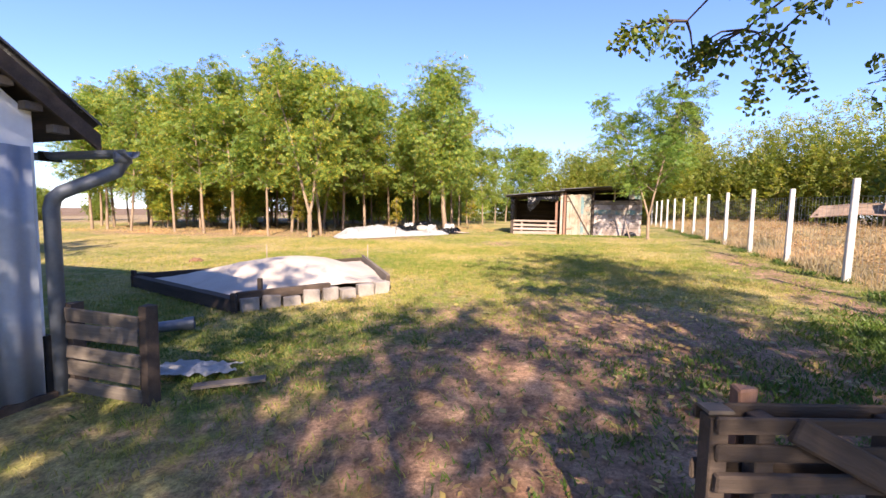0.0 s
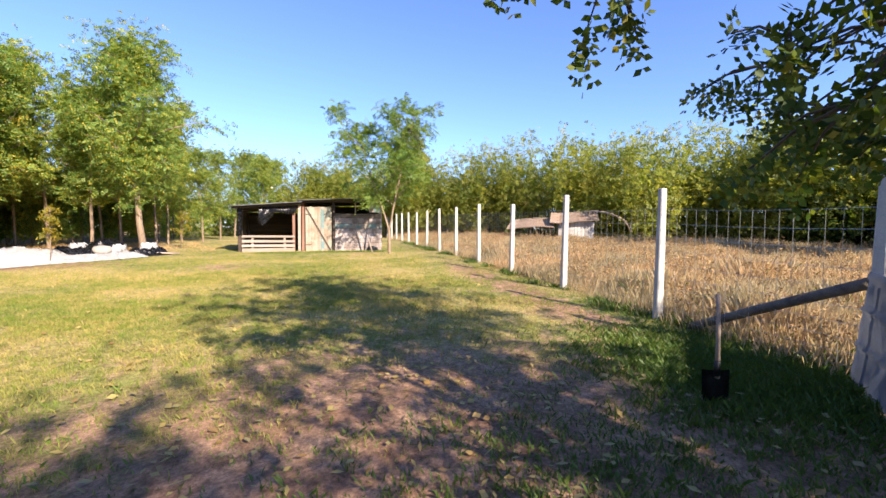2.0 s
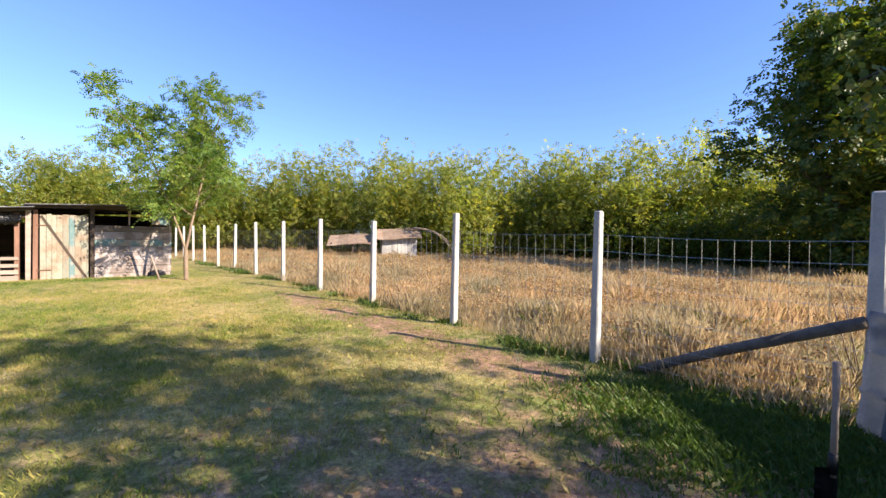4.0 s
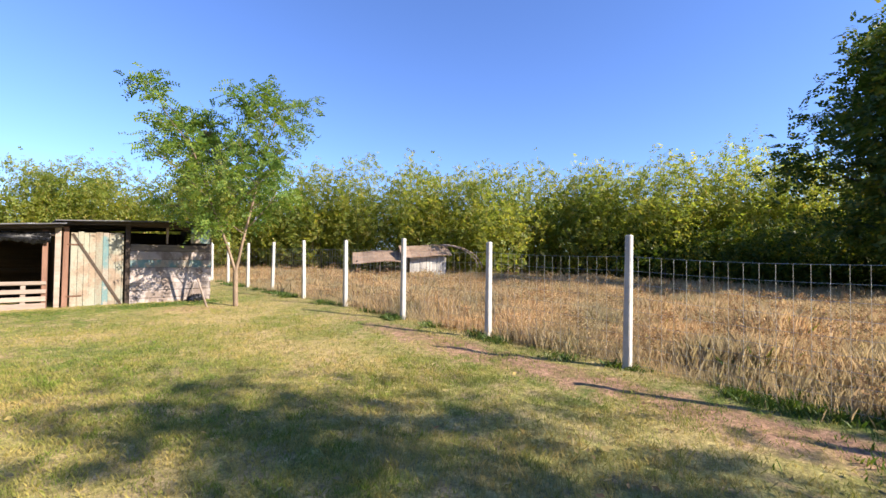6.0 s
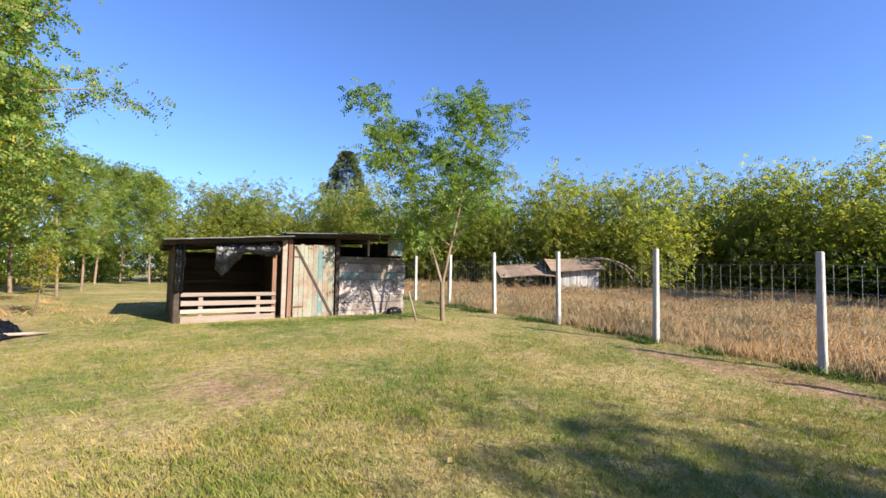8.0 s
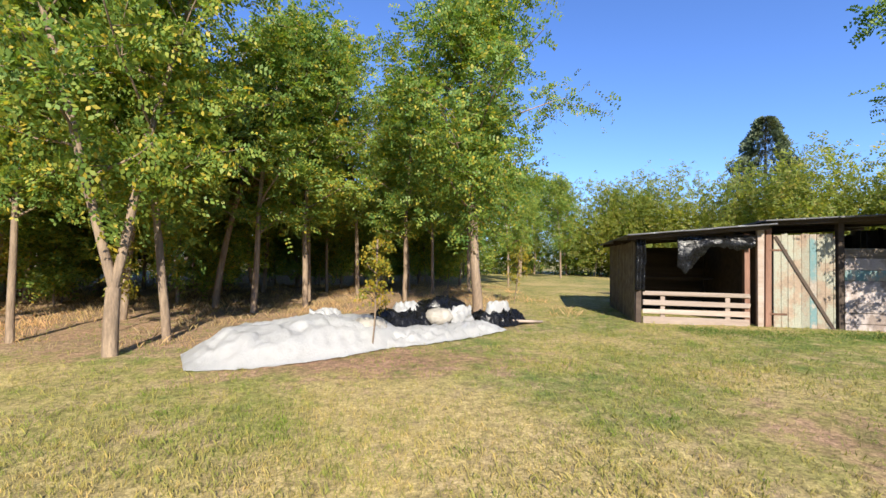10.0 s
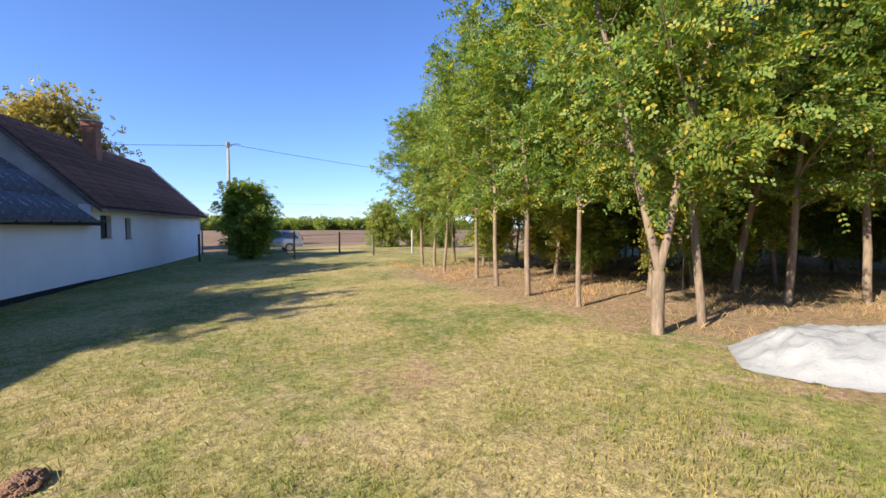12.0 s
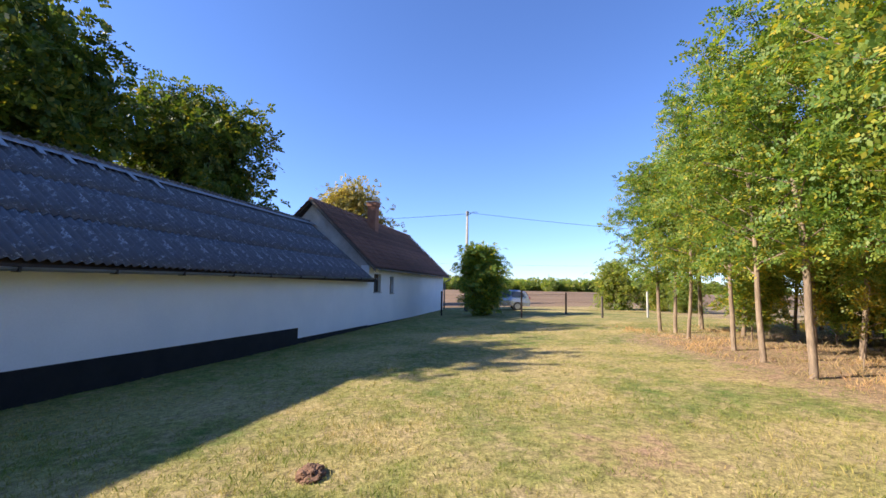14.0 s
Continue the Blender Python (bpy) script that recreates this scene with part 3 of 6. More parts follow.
def build_house():
    house = thing("house", WALL, "white farmhouse with a red clay tile roof", "house")
    z0, eave, ridge, depth = -0.3, 3.28, 6.42, 6.2
    x0, x1 = BARN_END, HOUSE_END
    wins = [(x0 + 0.62, x0 + 1.50, 2.02, 2.90), (x0 + 2.75, x0 + 3.30, 1.96, 2.84)]
    part("wall", wall_with_holes(x0, x1, z0, eave, wins), MAT_PLASTER, house, "white plastered wall")
    part("wall", wall_with_holes(x0, x1, z0, eave, [], depth - 0.4, depth), MAT_PLASTER, house)
    for xa, xb in ((x0 + 0.003, x0 + 0.35), (x1 - 0.35, x1 - 0.003)):
        part("gable", gable_wall(xa, xb, depth - 0.42, eave - 0.02, ridge - 0.1, z0, RIDGE_Y - 0.01), MAT_OLDPLASTER, house, "bare plaster gable")
    bm = bmesh.new()
    bm_box(bm, x0, x1 + 0.02, -0.022, 0.02, z0, 0.50)
    part("plinth", bm, MAT_BITUMEN, house, "black painted plinth band")
    for a, b, c, d in wins:
        win = new("window")
        win.parent = house
        bm = bmesh.new()
        for q in ((a, a + 0.05, c, d), (b - 0.05, b, c, d), (a + 0.05, b - 0.05, c, c + 0.05), (a + 0.05, b - 0.05, d - 0.05, d), ((a + b) / 2 - 0.02, (a + b) / 2 + 0.02, c + 0.05, d - 0.05)):
            bm_box(bm, q[0], q[1], 0.16, 0.21, q[2], q[3])
        part("frame", bm, MAT_DARKWOOD, win, "brown window frame")
        bm = bmesh.new()
        bm_box(bm, a + 0.05, b - 0.05, 0.18, 0.19, c + 0.05, d - 0.05)
        part("pane", bm, MAT_GLASS, win)
        bm = bmesh.new()
        bm_box(bm, a - 0.04, b + 0.04, -0.04, 0.15, c - 0.04, c)
        part("sill", bm, MAT_CONCRETE, win)
    bm = bmesh.new()
    slab(bm, x0 - 0.28, x1 + 0.3, [(-0.40, 3.18), (RIDGE_Y, ridge - 0.05), (6.6, 3.18)], 0.06)
    part("roof_deck", bm, MAT_DARKWOOD, house)
    slope = math.atan2(ridge - 3.18, RIDGE_Y + 0.40)
    run = math.hypot(ridge - 3.18, RIDGE_Y + 0.40)
    # interlocking tiles: courses built tile by tile, joined by course
    rnd = random.Random(8)
    n_course = 14
    ch = run / n_course
    for side in (0, 1):
        for r in range(n_course):
            bm = bmesh.new()
            x = x0 - 0.34
            while x < x1 + 0.3:
                lift = rnd.uniform(0, 0.012)
                pts = [(0.0, 0.035), (0.05, 0.050), (0.10, 0.030), (0.19, 0.022)]
                low = [bm.verts.new((x + px, -0.02, pz + 0.02 + lift)) for px, pz in pts]
                top = [bm.verts.new((x + px, ch + 0.02, pz - 0.012)) for px, pz in pts]
                base = [bm.verts.new((x + px, -0.02, pz - 0.004 + lift)) for px, pz in pts]
                for k in range(3):
                    bm.faces.new((low[k], low[k + 1], top[k + 1], top[k]))
                    bm.faces.new((base[k], base[k + 1], low[k + 1], low[k]))
                x += 0.215
            ob = part("tile_course", bm, MAT_TILE, house)
            m = Matrix.Translation((0, -0.42 + r * ch * math.cos(slope), 3.20 + r * ch * math.sin(slope))) @ Matrix.Rotation(slope, 4, "X")
            if side:
                m = Matrix.Translation((0, 6.0, 0)) @ Matrix.Diagonal((1, -1, 1, 1)) @ m
            ob.matrix_basis = m
    bm = bmesh.new()
    x = x0 - 0.34
    while x < x1 + 0.2:
        bm_tube(bm, [(x, RIDGE_Y, ridge + 0.0), (x + 0.38, RIDGE_Y, ridge - 0.015)], [0.12, 0.10], 8)
        x += 0.36
    part("ridge_tiles", bm, MAT_TILE, house)
    for a, b in (((-0.46, 3.14), (RIDGE_Y, ridge + 0.03)),):
        bm = bmesh.new()
        slab(bm, x0 - 0.36, x0 - 0.30, [a, b], 0.17)
        part("verge_board", bm, MAT_WEATHERED, house)
    bm = bmesh.new()
    gutter(bm, x0 + 0.1, x1 + 0.45, 3.12, 3.12, -0.50, 0.06)
    part("gutter", bm, MAT_ZINC, house)
    bm = bmesh.new()
    bm_tube(bm, [(x1 + 0.40, -0.50, 3.08), (x1 + 0.38, -0.46, 2.98), (x1 + 0.05, -0.12, 2.75), (x1 + 0.03, -0.10, 2.6), (x1 + 0.03, -0.10, 0.25)], [0.05] * 5, 10)
    part("downpipe", bm, MAT_ZINC, house)
    ch_ob = thing("chimney", WALL, "brick chimney stack on the tiled roof", "chimney")
    cx, cy = 26.2, 2.35
    z, k = 5.3, 0
    bm = bmesh.new()
    while z < 7.4:
        w = 0.27 + (0.05 if z > 7.15 else 0.0)
        for sx in (-1, 1):
            bm_box(bm, cx + min(0, sx * w) + (0.006 if sx > 0 else 0), cx + max(0, sx * w) - (0.006 if sx < 0 else 0), cy - w, cy + w, z, z + 0.066)
        bm_box(bm, cx - w + 0.015, cx + w - 0.015, cy - w + 0.015, cy + w - 0.015, z + 0.064, z + 0.08)
        z += 0.078
    part("stack", bm, MAT_BRICK, ch_ob)
    bm = bmesh.new()
    bm_box(bm, cx - 0.36, cx + 0.36, cy - 0.36, cy + 0.36, z, z + 0.06)
    part("cap", bm, MAT_CONCRETE, ch_ob)


build_barn()
build_house()


# ---------------------------------------------------------------- fence
def fence_post_mesh():
    bm = bmesh.new()
    vs = bm_box(bm, -0.055, 0.055, -0.05, 0.05, -0.25, 1.70)
    for v in vs:
        if v.co.z > 1:
            v.co.x *= 0.82
            v.co.y *= 0.82
    bm_bevel(bm, 0.012)
    return finish("fence_post", bm, MAT_CONCRETE)


def wire(bm, a, b, r=0.0022):
    a, b = Vector(a), Vector(b)
    d = (b - a).normalized()
    e = d.cross(Vector((0.3, 0.5, 0.8))).normalized() * r
    f = d.cross(e).normalized() * r
    va = [bm.verts.new(a + q) for q in (e, -e * 0.5 + f * 0.87, -e * 0.5 - f * 0.87)]
    vb = [bm.verts.new(b + q) for q in (e, -e * 0.5 + f * 0.87, -e * 0.5 - f * 0.87)]
    for k in range(3):
        bm.faces.new((va[k], va[(k + 1) % 3], vb[(k + 1) % 3], vb[k]))


def build_fence():
    rnd = random.Random(5)
    me = fence_post_mesh()
    line = [(7.75, 1.70), CORNER] + POSTS
    for i, (x, y) in enumerate(line):
        ob = tagged(new("fence_post", me), "square pale concrete fence post", "fence post", "posts of the boundary fence")
        h = 1.03 + rnd.uniform(-0.03, 0.04) + (0.08 if i == 1 else 0)
        lean = [(0.0, -0.01), (0.01, 0.02), (0.015, 0.0)][i] if i < 3 else (rnd.uniform(-0.02, 0.02), rnd.uniform(-0.012, 0.012))
        s = 1.25 if i == 1 else 1.0
        ob.matrix_world = Matrix.Translation((x, y, ground_z(x, y))) @ Matrix.Rotation(math.atan2(-0.835, 2.352), 4, "Z") @ Matrix.Rotation(lean[0], 4, "X") @ Matrix.Rotation(lean[1], 4, "Y") @ Matrix.Diagonal((s, s, h, 1))
    net = thing("wire_fence", Matrix.Identity(4), "galvanised woven wire netting strung between concrete posts", "wire fence")
    for i, ((xa, ya), (xb, yb)) in enumerate(zip(line, line[1:])):
        za, zb = ground_z(xa, ya), ground_z(xb, yb)
        bm = bmesh.new()
        near = i < 8
        heights = [0.08, 0.2, 0.33, 0.47, 0.62, 0.79, 0.97, 1.15, 1.33, 1.52] if near else [0.3, 0.8, 1.5]
        r = 0.0030 if i == 0 else 0.0021
        for h in heights:
            steps = 5
            for k in range(steps):
                p, q = k / steps, (k + 1) / steps
                sag = lambda t: -0.05 * math.sin(math.pi * t) * (h / 1.5) * (2.0 if i == 0 else 0.5)
                wire(bm, (xa + (xb - xa) * p, ya + (yb - ya) * p, za + (zb - za) * p + h + sag(p)), (xa + (xb - xa) * q, ya + (yb - ya) * q, za + (zb - za) * q + h + sag(q)), r)
        n = 17 if near else 8
        for k in range(1, n):
            t = k / n
            x, y, z = xa + (xb - xa) * t, ya + (yb - ya) * t, za + (zb - za) * t
            wire(bm, (x, y, z + 0.08), (x + rnd.uniform(-0.01, 0.01), y, z + 1.52 - 0.05 * math.sin(math.pi * t) * (2.0 if i == 0 else 0.5)), r)
        part("netting", bm, MAT_WIRE, net)


build_fence()


# ---------------------------------------------------------------- trees
def leaves_np(centres, axes, rnd, length, width, leaflets, droop=0.3, flat=0.0):
    """Compound leaves: a row of small pointed leaflets along each stalk."""
    n = len(centres)
    a = axes / np.linalg.norm(axes, axis=1, keepdims=True)
    side = np.cross(a, rnd.normal(size=(n, 3)) * (1 - flat) + np.array([0, 0, 1.6 * flat]))
    side /= np.linalg.norm(side, axis=1, keepdims=True) + 1e-9
    nor = np.cross(a, side)
    ln = length * rnd.uniform(0.7, 1.25, (n, 1))
    out = []
    for k in range(leaflets):
        t = (k // 2 + 0.6) / (leaflets / 2)
        s = 1 if k % 2 else -1
        base = centres + a * ln * t + np.array([0, 0, -1]) * ln * droop * t * t
        d = (side * s * 0.9 + a * 0.45 + nor * rnd.uniform(-0.35, 0.35, (n, 1)))
        w = width * rnd.uniform(0.75, 1.25, (n, 1))
        tip = base + d * w * 2.1
        mid = base + d * w * 1.0
        cr = np.cross(d, nor) * w * 0.68
        out.append(np.stack([base, mid - cr, tip, mid + cr], 1))
    v = np.concatenate(out, 0).reshape(-1, 3)
    f = np.arange(len(v)).reshape(-1, 4)
    return v, f


def limb_tree(seed, height, clear, spread, trunk_r, limbs, fork=False, lean=0.0, twigs=5, low=0.0):
    """Branch skeleton: list of (points, radii) and the twig ends with directions."""
    rnd = random.Random(seed)
    tubes, tips = [], []

    def path(start, d, length, r0, r1, n, bend):
        pts, rad, p = [Vector(start)], [r0], Vector(start)
        d = Vector(d).normalized()
        for k in range(n):
            d = (d + Vector((rnd.uniform(-bend, bend), rnd.uniform(-bend, bend), rnd.uniform(-bend * 0.4, bend * 0.7)))).normalized()
            p = p + d * (length / n)
            pts.append(p.copy())
            rad.append(r0 + (r1 - r0) * (k + 1) / n)
        return pts, rad, d

    stems = [(Vector((0, 0, -0.15)), Vector((rnd.uniform(-0.05, 0.05) + lean, rnd.uniform(-0.05, 0.05), 1)), height * 0.93, trunk_r)]
    if fork:
        base, rad, _ = path((0, 0, -0.15), (0, 0, 1), 1.05, trunk_r * 1.15, trunk_r, 4, 0.04)
        tubes.append((base, rad))
        stems = [(base[-1], Vector((0.25, 0.05, 1)), height * 0.8, trunk_r * 0.72), (base[-1], Vector((-0.2, -0.05, 1)), height * 0.85, trunk_r * 0.75)]
    for start, d, length, r in stems:
        pts, rad, _ = path(start, d, length, r, 0.015, 12, 0.055)
        tubes.append((pts, rad))
        for k in range(limbs):
            t = clear + (1 - clear) * (k + rnd.random()) / limbs
            i = min(int(t * 12), 11)
            p = pts[i].lerp(pts[i + 1], t * 12 - i)
            ang = k * 2.4 + rnd.uniform(-0.5, 0.5)
            rise = rnd.uniform(low, 0.9)
            reach = spread * (1.0 - 0.62 * max(0, (t - clear) / (1 - clear)) ** 1.5) * rnd.uniform(0.65, 1.1) * (0.45 + 0.55 * min(1, (t - clear) / 0.16))
            lp, lr, ld = path(p, (math.cos(ang), math.sin(ang), rise), reach, max(rad[i] * 0.45, 0.012), 0.007, 6, 0.16)
            tubes.append((lp, lr))
            for j in range(twigs):
                u = rnd.uniform(0.15, 1.0)
                ii = min(int(u * 6), 5)
                q = lp[ii].lerp(lp[ii + 1], u * 6 - ii)
                td = Vector((rnd.uniform(-1, 1), rnd.uniform(-1, 1), rnd.uniform(-0.35, 0.75)))
                tp, tr, te = path(q, td, rnd.uniform(0.35, 0.8) * spread * 0.42, 0.008, 0.004, 3, 0.2)
                tubes.append((tp, tr))
                for w in range(1, 4):
                    tips.append((tp[w], te))
            tips.append((lp[-1], ld))
        tips.append((pts[-1], Vector((0, 0, 1))))
    return tubes, tips


def tree_meshes(name, seed, height, clear, spread, trunk_r, limbs, leaf_mat, bark, per_tip=9, leaf=0.24, leaflet=0.030, leaflets=8, fork=False, lean=0.0, twigs=5, scatter=0.17, flat=0.2, low=0.3):
    tubes, tips = limb_tree(seed, height, clear, spread, trunk_r, limbs, fork, lean, twigs, low)
    bm = bmesh.new()
    for pts, rad in tubes:
        bm_tube(bm, pts, rad, 9 if rad[0] > 0.05 else (5 if rad[0] > 0.02 else 3), False)
    trunk = finish("trunk", bm, bark, True)
    r = np.random.default_rng(seed)
    c = np.repeat(np.array([p for p, _ in tips]), per_tip, 0)
    d = np.repeat(np.array([q for _, q in tips]), per_tip, 0)
    c = c + r.normal(size=c.shape) * scatter
    ax = d * 0.6 + r.normal(size=d.shape) * np.array([0.9, 0.9, 0.45])
    v, f = leaves_np(c, ax, r, leaf, leaflet, leaflets, 0.35, flat)
    crown = np_mesh("crown", v, f)
    crown.materials.append(leaf_mat)
    return trunk, crown


def plant_tree(name, meshes, x, y, turn, scale, label, category="tree", group=""):
    t = thing(name, Matrix.Translation((x, y, ground_z(x, y) - 0.03)) @ Matrix.Rotation(turn, 4, "Z") @ Matrix.Diagonal((scale[0], scale[0], scale[1], 1)), label, category, group)
    for n, me in zip(("trunk", "crown"), meshes):
        ob = new(n, me)
        ob.parent = t
    return t


GROVE = "young locust trees of the grove"
locusts = [tree_meshes("locust", 20 + k, 7.6, 0.29, 2.3, 0.070, 19, MAT_LOCUST, MAT_BARK, 10, leaf=0.27, leaflet=0.037, lean=0.03 * (k % 3 - 1)) for k in range(5)]
yellow = tree_meshes("locust", 31, 7.4, 0.40, 2.0, 0.085, 15, MAT_YELLOW, MAT_BARK, 9, leaflet=0.037)
forked = tree_meshes("locust", 41, 6.8, 0.20, 2.3, 0.088, 12, MAT_LOCUST, MAT_BARK, 10, leaflet=0.037, fork=True)
broad = tree_meshes("locust", 57, 8.2, 0.30, 2.9, 0.13, 26, MAT_LOCUST, MAT_BARK, 11, leaf=0.27, leaflet=0.038, twigs=7, scatter=0.24, low=0.4)
slender = tree_meshes("locust", 63, 5.3, 0.16, 2.5, 0.058, 9, MAT_FEATHER, MAT_BARK, 9, leaf=0.30, leaflet=0.034, leaflets=10, fork=True, twigs=5, scatter=0.13)
young = [tree_meshes("locust", 70 + k, 3.6, 0.22, 1.0, 0.026, 11, MAT_LOCUST, MAT_BARK, 9, leaf=0.26, leaflet=0.038, twigs=4, scatter=0.16, lean=0.05 * k) for k in range(2)]


def build_grove():
    rnd = random.Random(12)
    plain = "slender locust tree with a pale trunk in dry grass"
    front = [(-5.85, 18.70), (-8.15, 18.60), (-9.72, 18.80), (-11.35, 19.35), (-13.2, 20.2), (-15.6, 20.65), (-17.3, 21.4), (-17.9, 21.2), (-5.6, 21.7), (-4.6, 22.6)]
    plant_tree("locust_tree", forked, -6.02, 17.62, 0.3, (1.0, 1.08), "locust tree with a trunk forked near the ground", group=GROVE)
    plant_tree("locust_tree", broad, -0.35, 21.5, 1.0, (1.0, 0.99), "tall broad locust tree beside the tarpaulins", group=GROVE)
    for k, (x, y) in enumerate(front):
        plant_tree("locust_tree", locusts[k % 5], x, y, rnd.uniform(0, 6.28), (rnd.uniform(0.85, 1.1), rnd.uniform(0.86, 1.05)), plain, group=GROVE)
    spots = [(x, y) for x, y in front] + [(-6.0, 17.6), (-0.35, 21.5)]
    tries = 0
    n = 0
    while n < 62 and tries < 4000:
        tries += 1
        x, y = rnd.uniform(-20, 1.5), rnd.uniform(20.5, 37)
        if y < 20.6 + 0.18 * max(-x - 7, 0) + (2.5 if x > -3.5 else 0) or (x > -2 and y < 25):
            continue
        if min((x - a) ** 2 + (y - b) ** 2 for a, b in spots) < (2.0 if y < 27 else 3.6):
            continue
        spots.append((x, y))
        me = yellow if n in (4, 11, 17, 33, 41) else locusts[n % 5]
        plant_tree("locust_tree", me, x, y, rnd.uniform(0, 6.28), (rnd.uniform(0.75, 1.1), rnd.uniform(0.80, 1.06)), plain, group=GROVE)
        n += 1
    for x, y, s in ((3.7, 33.8, 0.8), (2.4, 30.5, 0.75), (7.6, 38.5, 0.9), (5.6, 41, 1.0), (10, 44, 1.0), (12.5, 41, 0.85), (16, 44, 0.95), (8, 46, 1.05)):
        plant_tree("locust_tree", locusts[int(x) % 5], x, y, rnd.uniform(0, 6.28), (s, s), "locust tree at the far end of the yard", group=GROVE)
    plant_tree("locust_tree", slender, 7.55, 16.5, 2.2, (1.0, 1.0), "young feathery locust tree beside the shed")
    n = tries = 0
    while n < 36 and tries < 3000:
        tries += 1
        x, y = rnd.uniform(-17, 0.5), rnd.uniform(20.2, 33)
        if y < 20.4 + 0.2 * max(-x - 7, 0) + (3.5 if x > -3.5 else 0) or min((x - a) ** 2 + (y - b) ** 2 for a, b in spots) < 0.8:
            continue
        spots.append((x, y))
        plant_tree("locust_tree", young[n % 2], x, y, rnd.uniform(0, 6.28), (rnd.uniform(0.8, 1.3), rnd.uniform(0.7, 1.2)), "thin young locust growing under the grove", group=GROVE)
        n += 1


build_grove()

walnut = tree_meshes("walnut", 77, 9.5, 0.20, 4.6, 0.26, 26, MAT_WALNUT, MAT_DARKBARK, 16, 0.38, 0.080, 8, twigs=8, scatter=0.38, flat=0.3)
walnut_low = tree_meshes("walnut", 78, 8.6, 0.26, 4.0, 0.22, 16, MAT_WALNUT, MAT_DARKBARK, 5, 0.34, 0.050, 8, twigs=7, scatter=0.33, flat=0.0)
dense = tree_meshes("walnut", 79, 9.0, 0.06, 4.2, 0.24, 30, MAT_WALNUT, MAT_DARKBARK, 14, 0.38, 0.070, 8, twigs=7, scatter=0.40)
big = plant_tree("walnut_tree", walnut_low, 2.5, -2.9, 0.4, (1.0, 0.98), "walnut tree with low hanging branches over the yard")
# two unseen trees behind the start, added to cast dappled shade on the near ground
for wx, wy, wt in ((-2.4, -6.2, 2.9), (0.6, -6.9, 4.4)):
    plant_tree("walnut_tree", walnut_low, wx, wy, wt, (1.1, 0.95), "unseen walnut tree added to shade the yard entrance")


def hanging_limbs(tree, ends):
    """Long low limbs that reach out over the yard, with drooping leaves."""
    rnd = random.Random(64)
    inv = tree.matrix_world.inverted()
    for ex, ey, ez, first in ends:
        a, b = Vector((2.5, -2.9, 3.0)), Vector((ex, ey, ez))
        pts = [a.lerp(b, k / 9) + Vector((0.25 * math.sin(math.pi * k / 9), 0, 0.9 * math.sin(math.pi * k / 9))) + Vector((rnd.uniform(-0.12, 0.12), rnd.uniform(-0.12, 0.12), rnd.uniform(-0.07, 0.07))) * (k / 9) for k in range(10)]
        bm = bmesh.new()
        bm_tube(bm, pts, [0.006 + 0.05 * (1 - k / 9) ** 1.4 for k in range(10)], 6, False)
        cs, ds = [], []
        for k in range(first, 10):
            for q in range(4):
                d = Vector((rnd.uniform(-1, 0.8), rnd.uniform(-0.4, 0.8), rnd.uniform(-0.6, 0.1))).normalized()
                tip = pts[k] + d * rnd.uniform(0.25, 0.5)
                bm_tube(bm, [pts[k], pts[k].lerp(tip, 0.5) + Vector((0, 0, 0.04)), tip], [0.010, 0.007, 0.004], 4, False)
                for w in range(11):
                    p = pts[k].lerp(tip, rnd.uniform(0.25, 1.05))
                    cs.append(p + Vector([rnd.gauss(0, 0.03) for _ in range(3)]))
                    ds.append(d + Vector((rnd.gauss(0, 0.7), rnd.gauss(0, 0.7), rnd.gauss(-0.3, 0.5))))
        ob = part("limb", bm, MAT_DARKBARK, tree)
        ob.matrix_basis = inv
        v, f = leaves_np(np.array(cs), np.array(ds), np.random.default_rng(int(ex * 100)), 0.13, 0.024, 6, 0.6)
        me = np_mesh("leaves", v, f)
        me.materials.append(MAT_WALNUT)
        lv = new("leaves", me)
        lv.parent = tree
        lv.matrix_basis = inv


hanging_limbs(big, ((1.1, 2.75, 3.2, 8), (1.45, 2.6, 3.12, 8), (1.72, 2.75, 3.22, 8), (2.2, 2.05, 2.5, 8), (2.5, 2.0, 2.75, 7), (2.9, 2.3, 2.85, 7), (2.6, 1.7, 2.6, 7), (2.7, 2.2, 2.65, 8), (3.1, 2.6, 2.95, 7), (3.2, 2.2, 2.7, 7), (2.35, 2.25, 2.9, 8)))
plant_tree("walnut_tree", walnut, -27.6, 0.3, 1.4, (1.3, 1.30), "large dark walnut tree behind the barn")
plant_tree("walnut_tree", walnut, -20.8, -3.6, 3.4, (1.25, 1.36), "large dark walnut tree behind the barn")
plant_tree("walnut_tree", walnut, -13.2, -4.6, 5.0, (1.1, 1.15), "large dark walnut tree behind the barn")
plant_tree("walnut_tree", dense, 20.6, -1.9, 2.4, (1.25, 1.08), "dense dark walnut tree beyond the wire fence")
MAT_AUTUMN = leaf_material("autumn_leaves", [(0.0, (0.22, 0.20, 0.06)), (0.5, (0.34, 0.29, 0.10)), (1.0, (0.46, 0.36, 0.15))], 0.4)
autumn = tree_meshes("autumn_tree", 90, 8.0, 0.3, 4.2, 0.2, 22, MAT_AUTUMN, MAT_BARK, 14, 0.3, 0.085, 6, twigs=6, scatter=0.45)
plant_tree("autumn_tree", autumn, -45, 6.9, 0, (1.25, 1.33), "yellow-brown autumn tree behind the farmhouse")

# ---------------------------------------------------------------- shed
SHED_Z = 0.88
SHED = Matrix(((0.963, 0.270, 0, 4.93), (-0.270, 0.963, 0, 19.49), (0, 0, 1, SHED_Z), (0, 0, 0, 1)))   # x along the front, y to the back


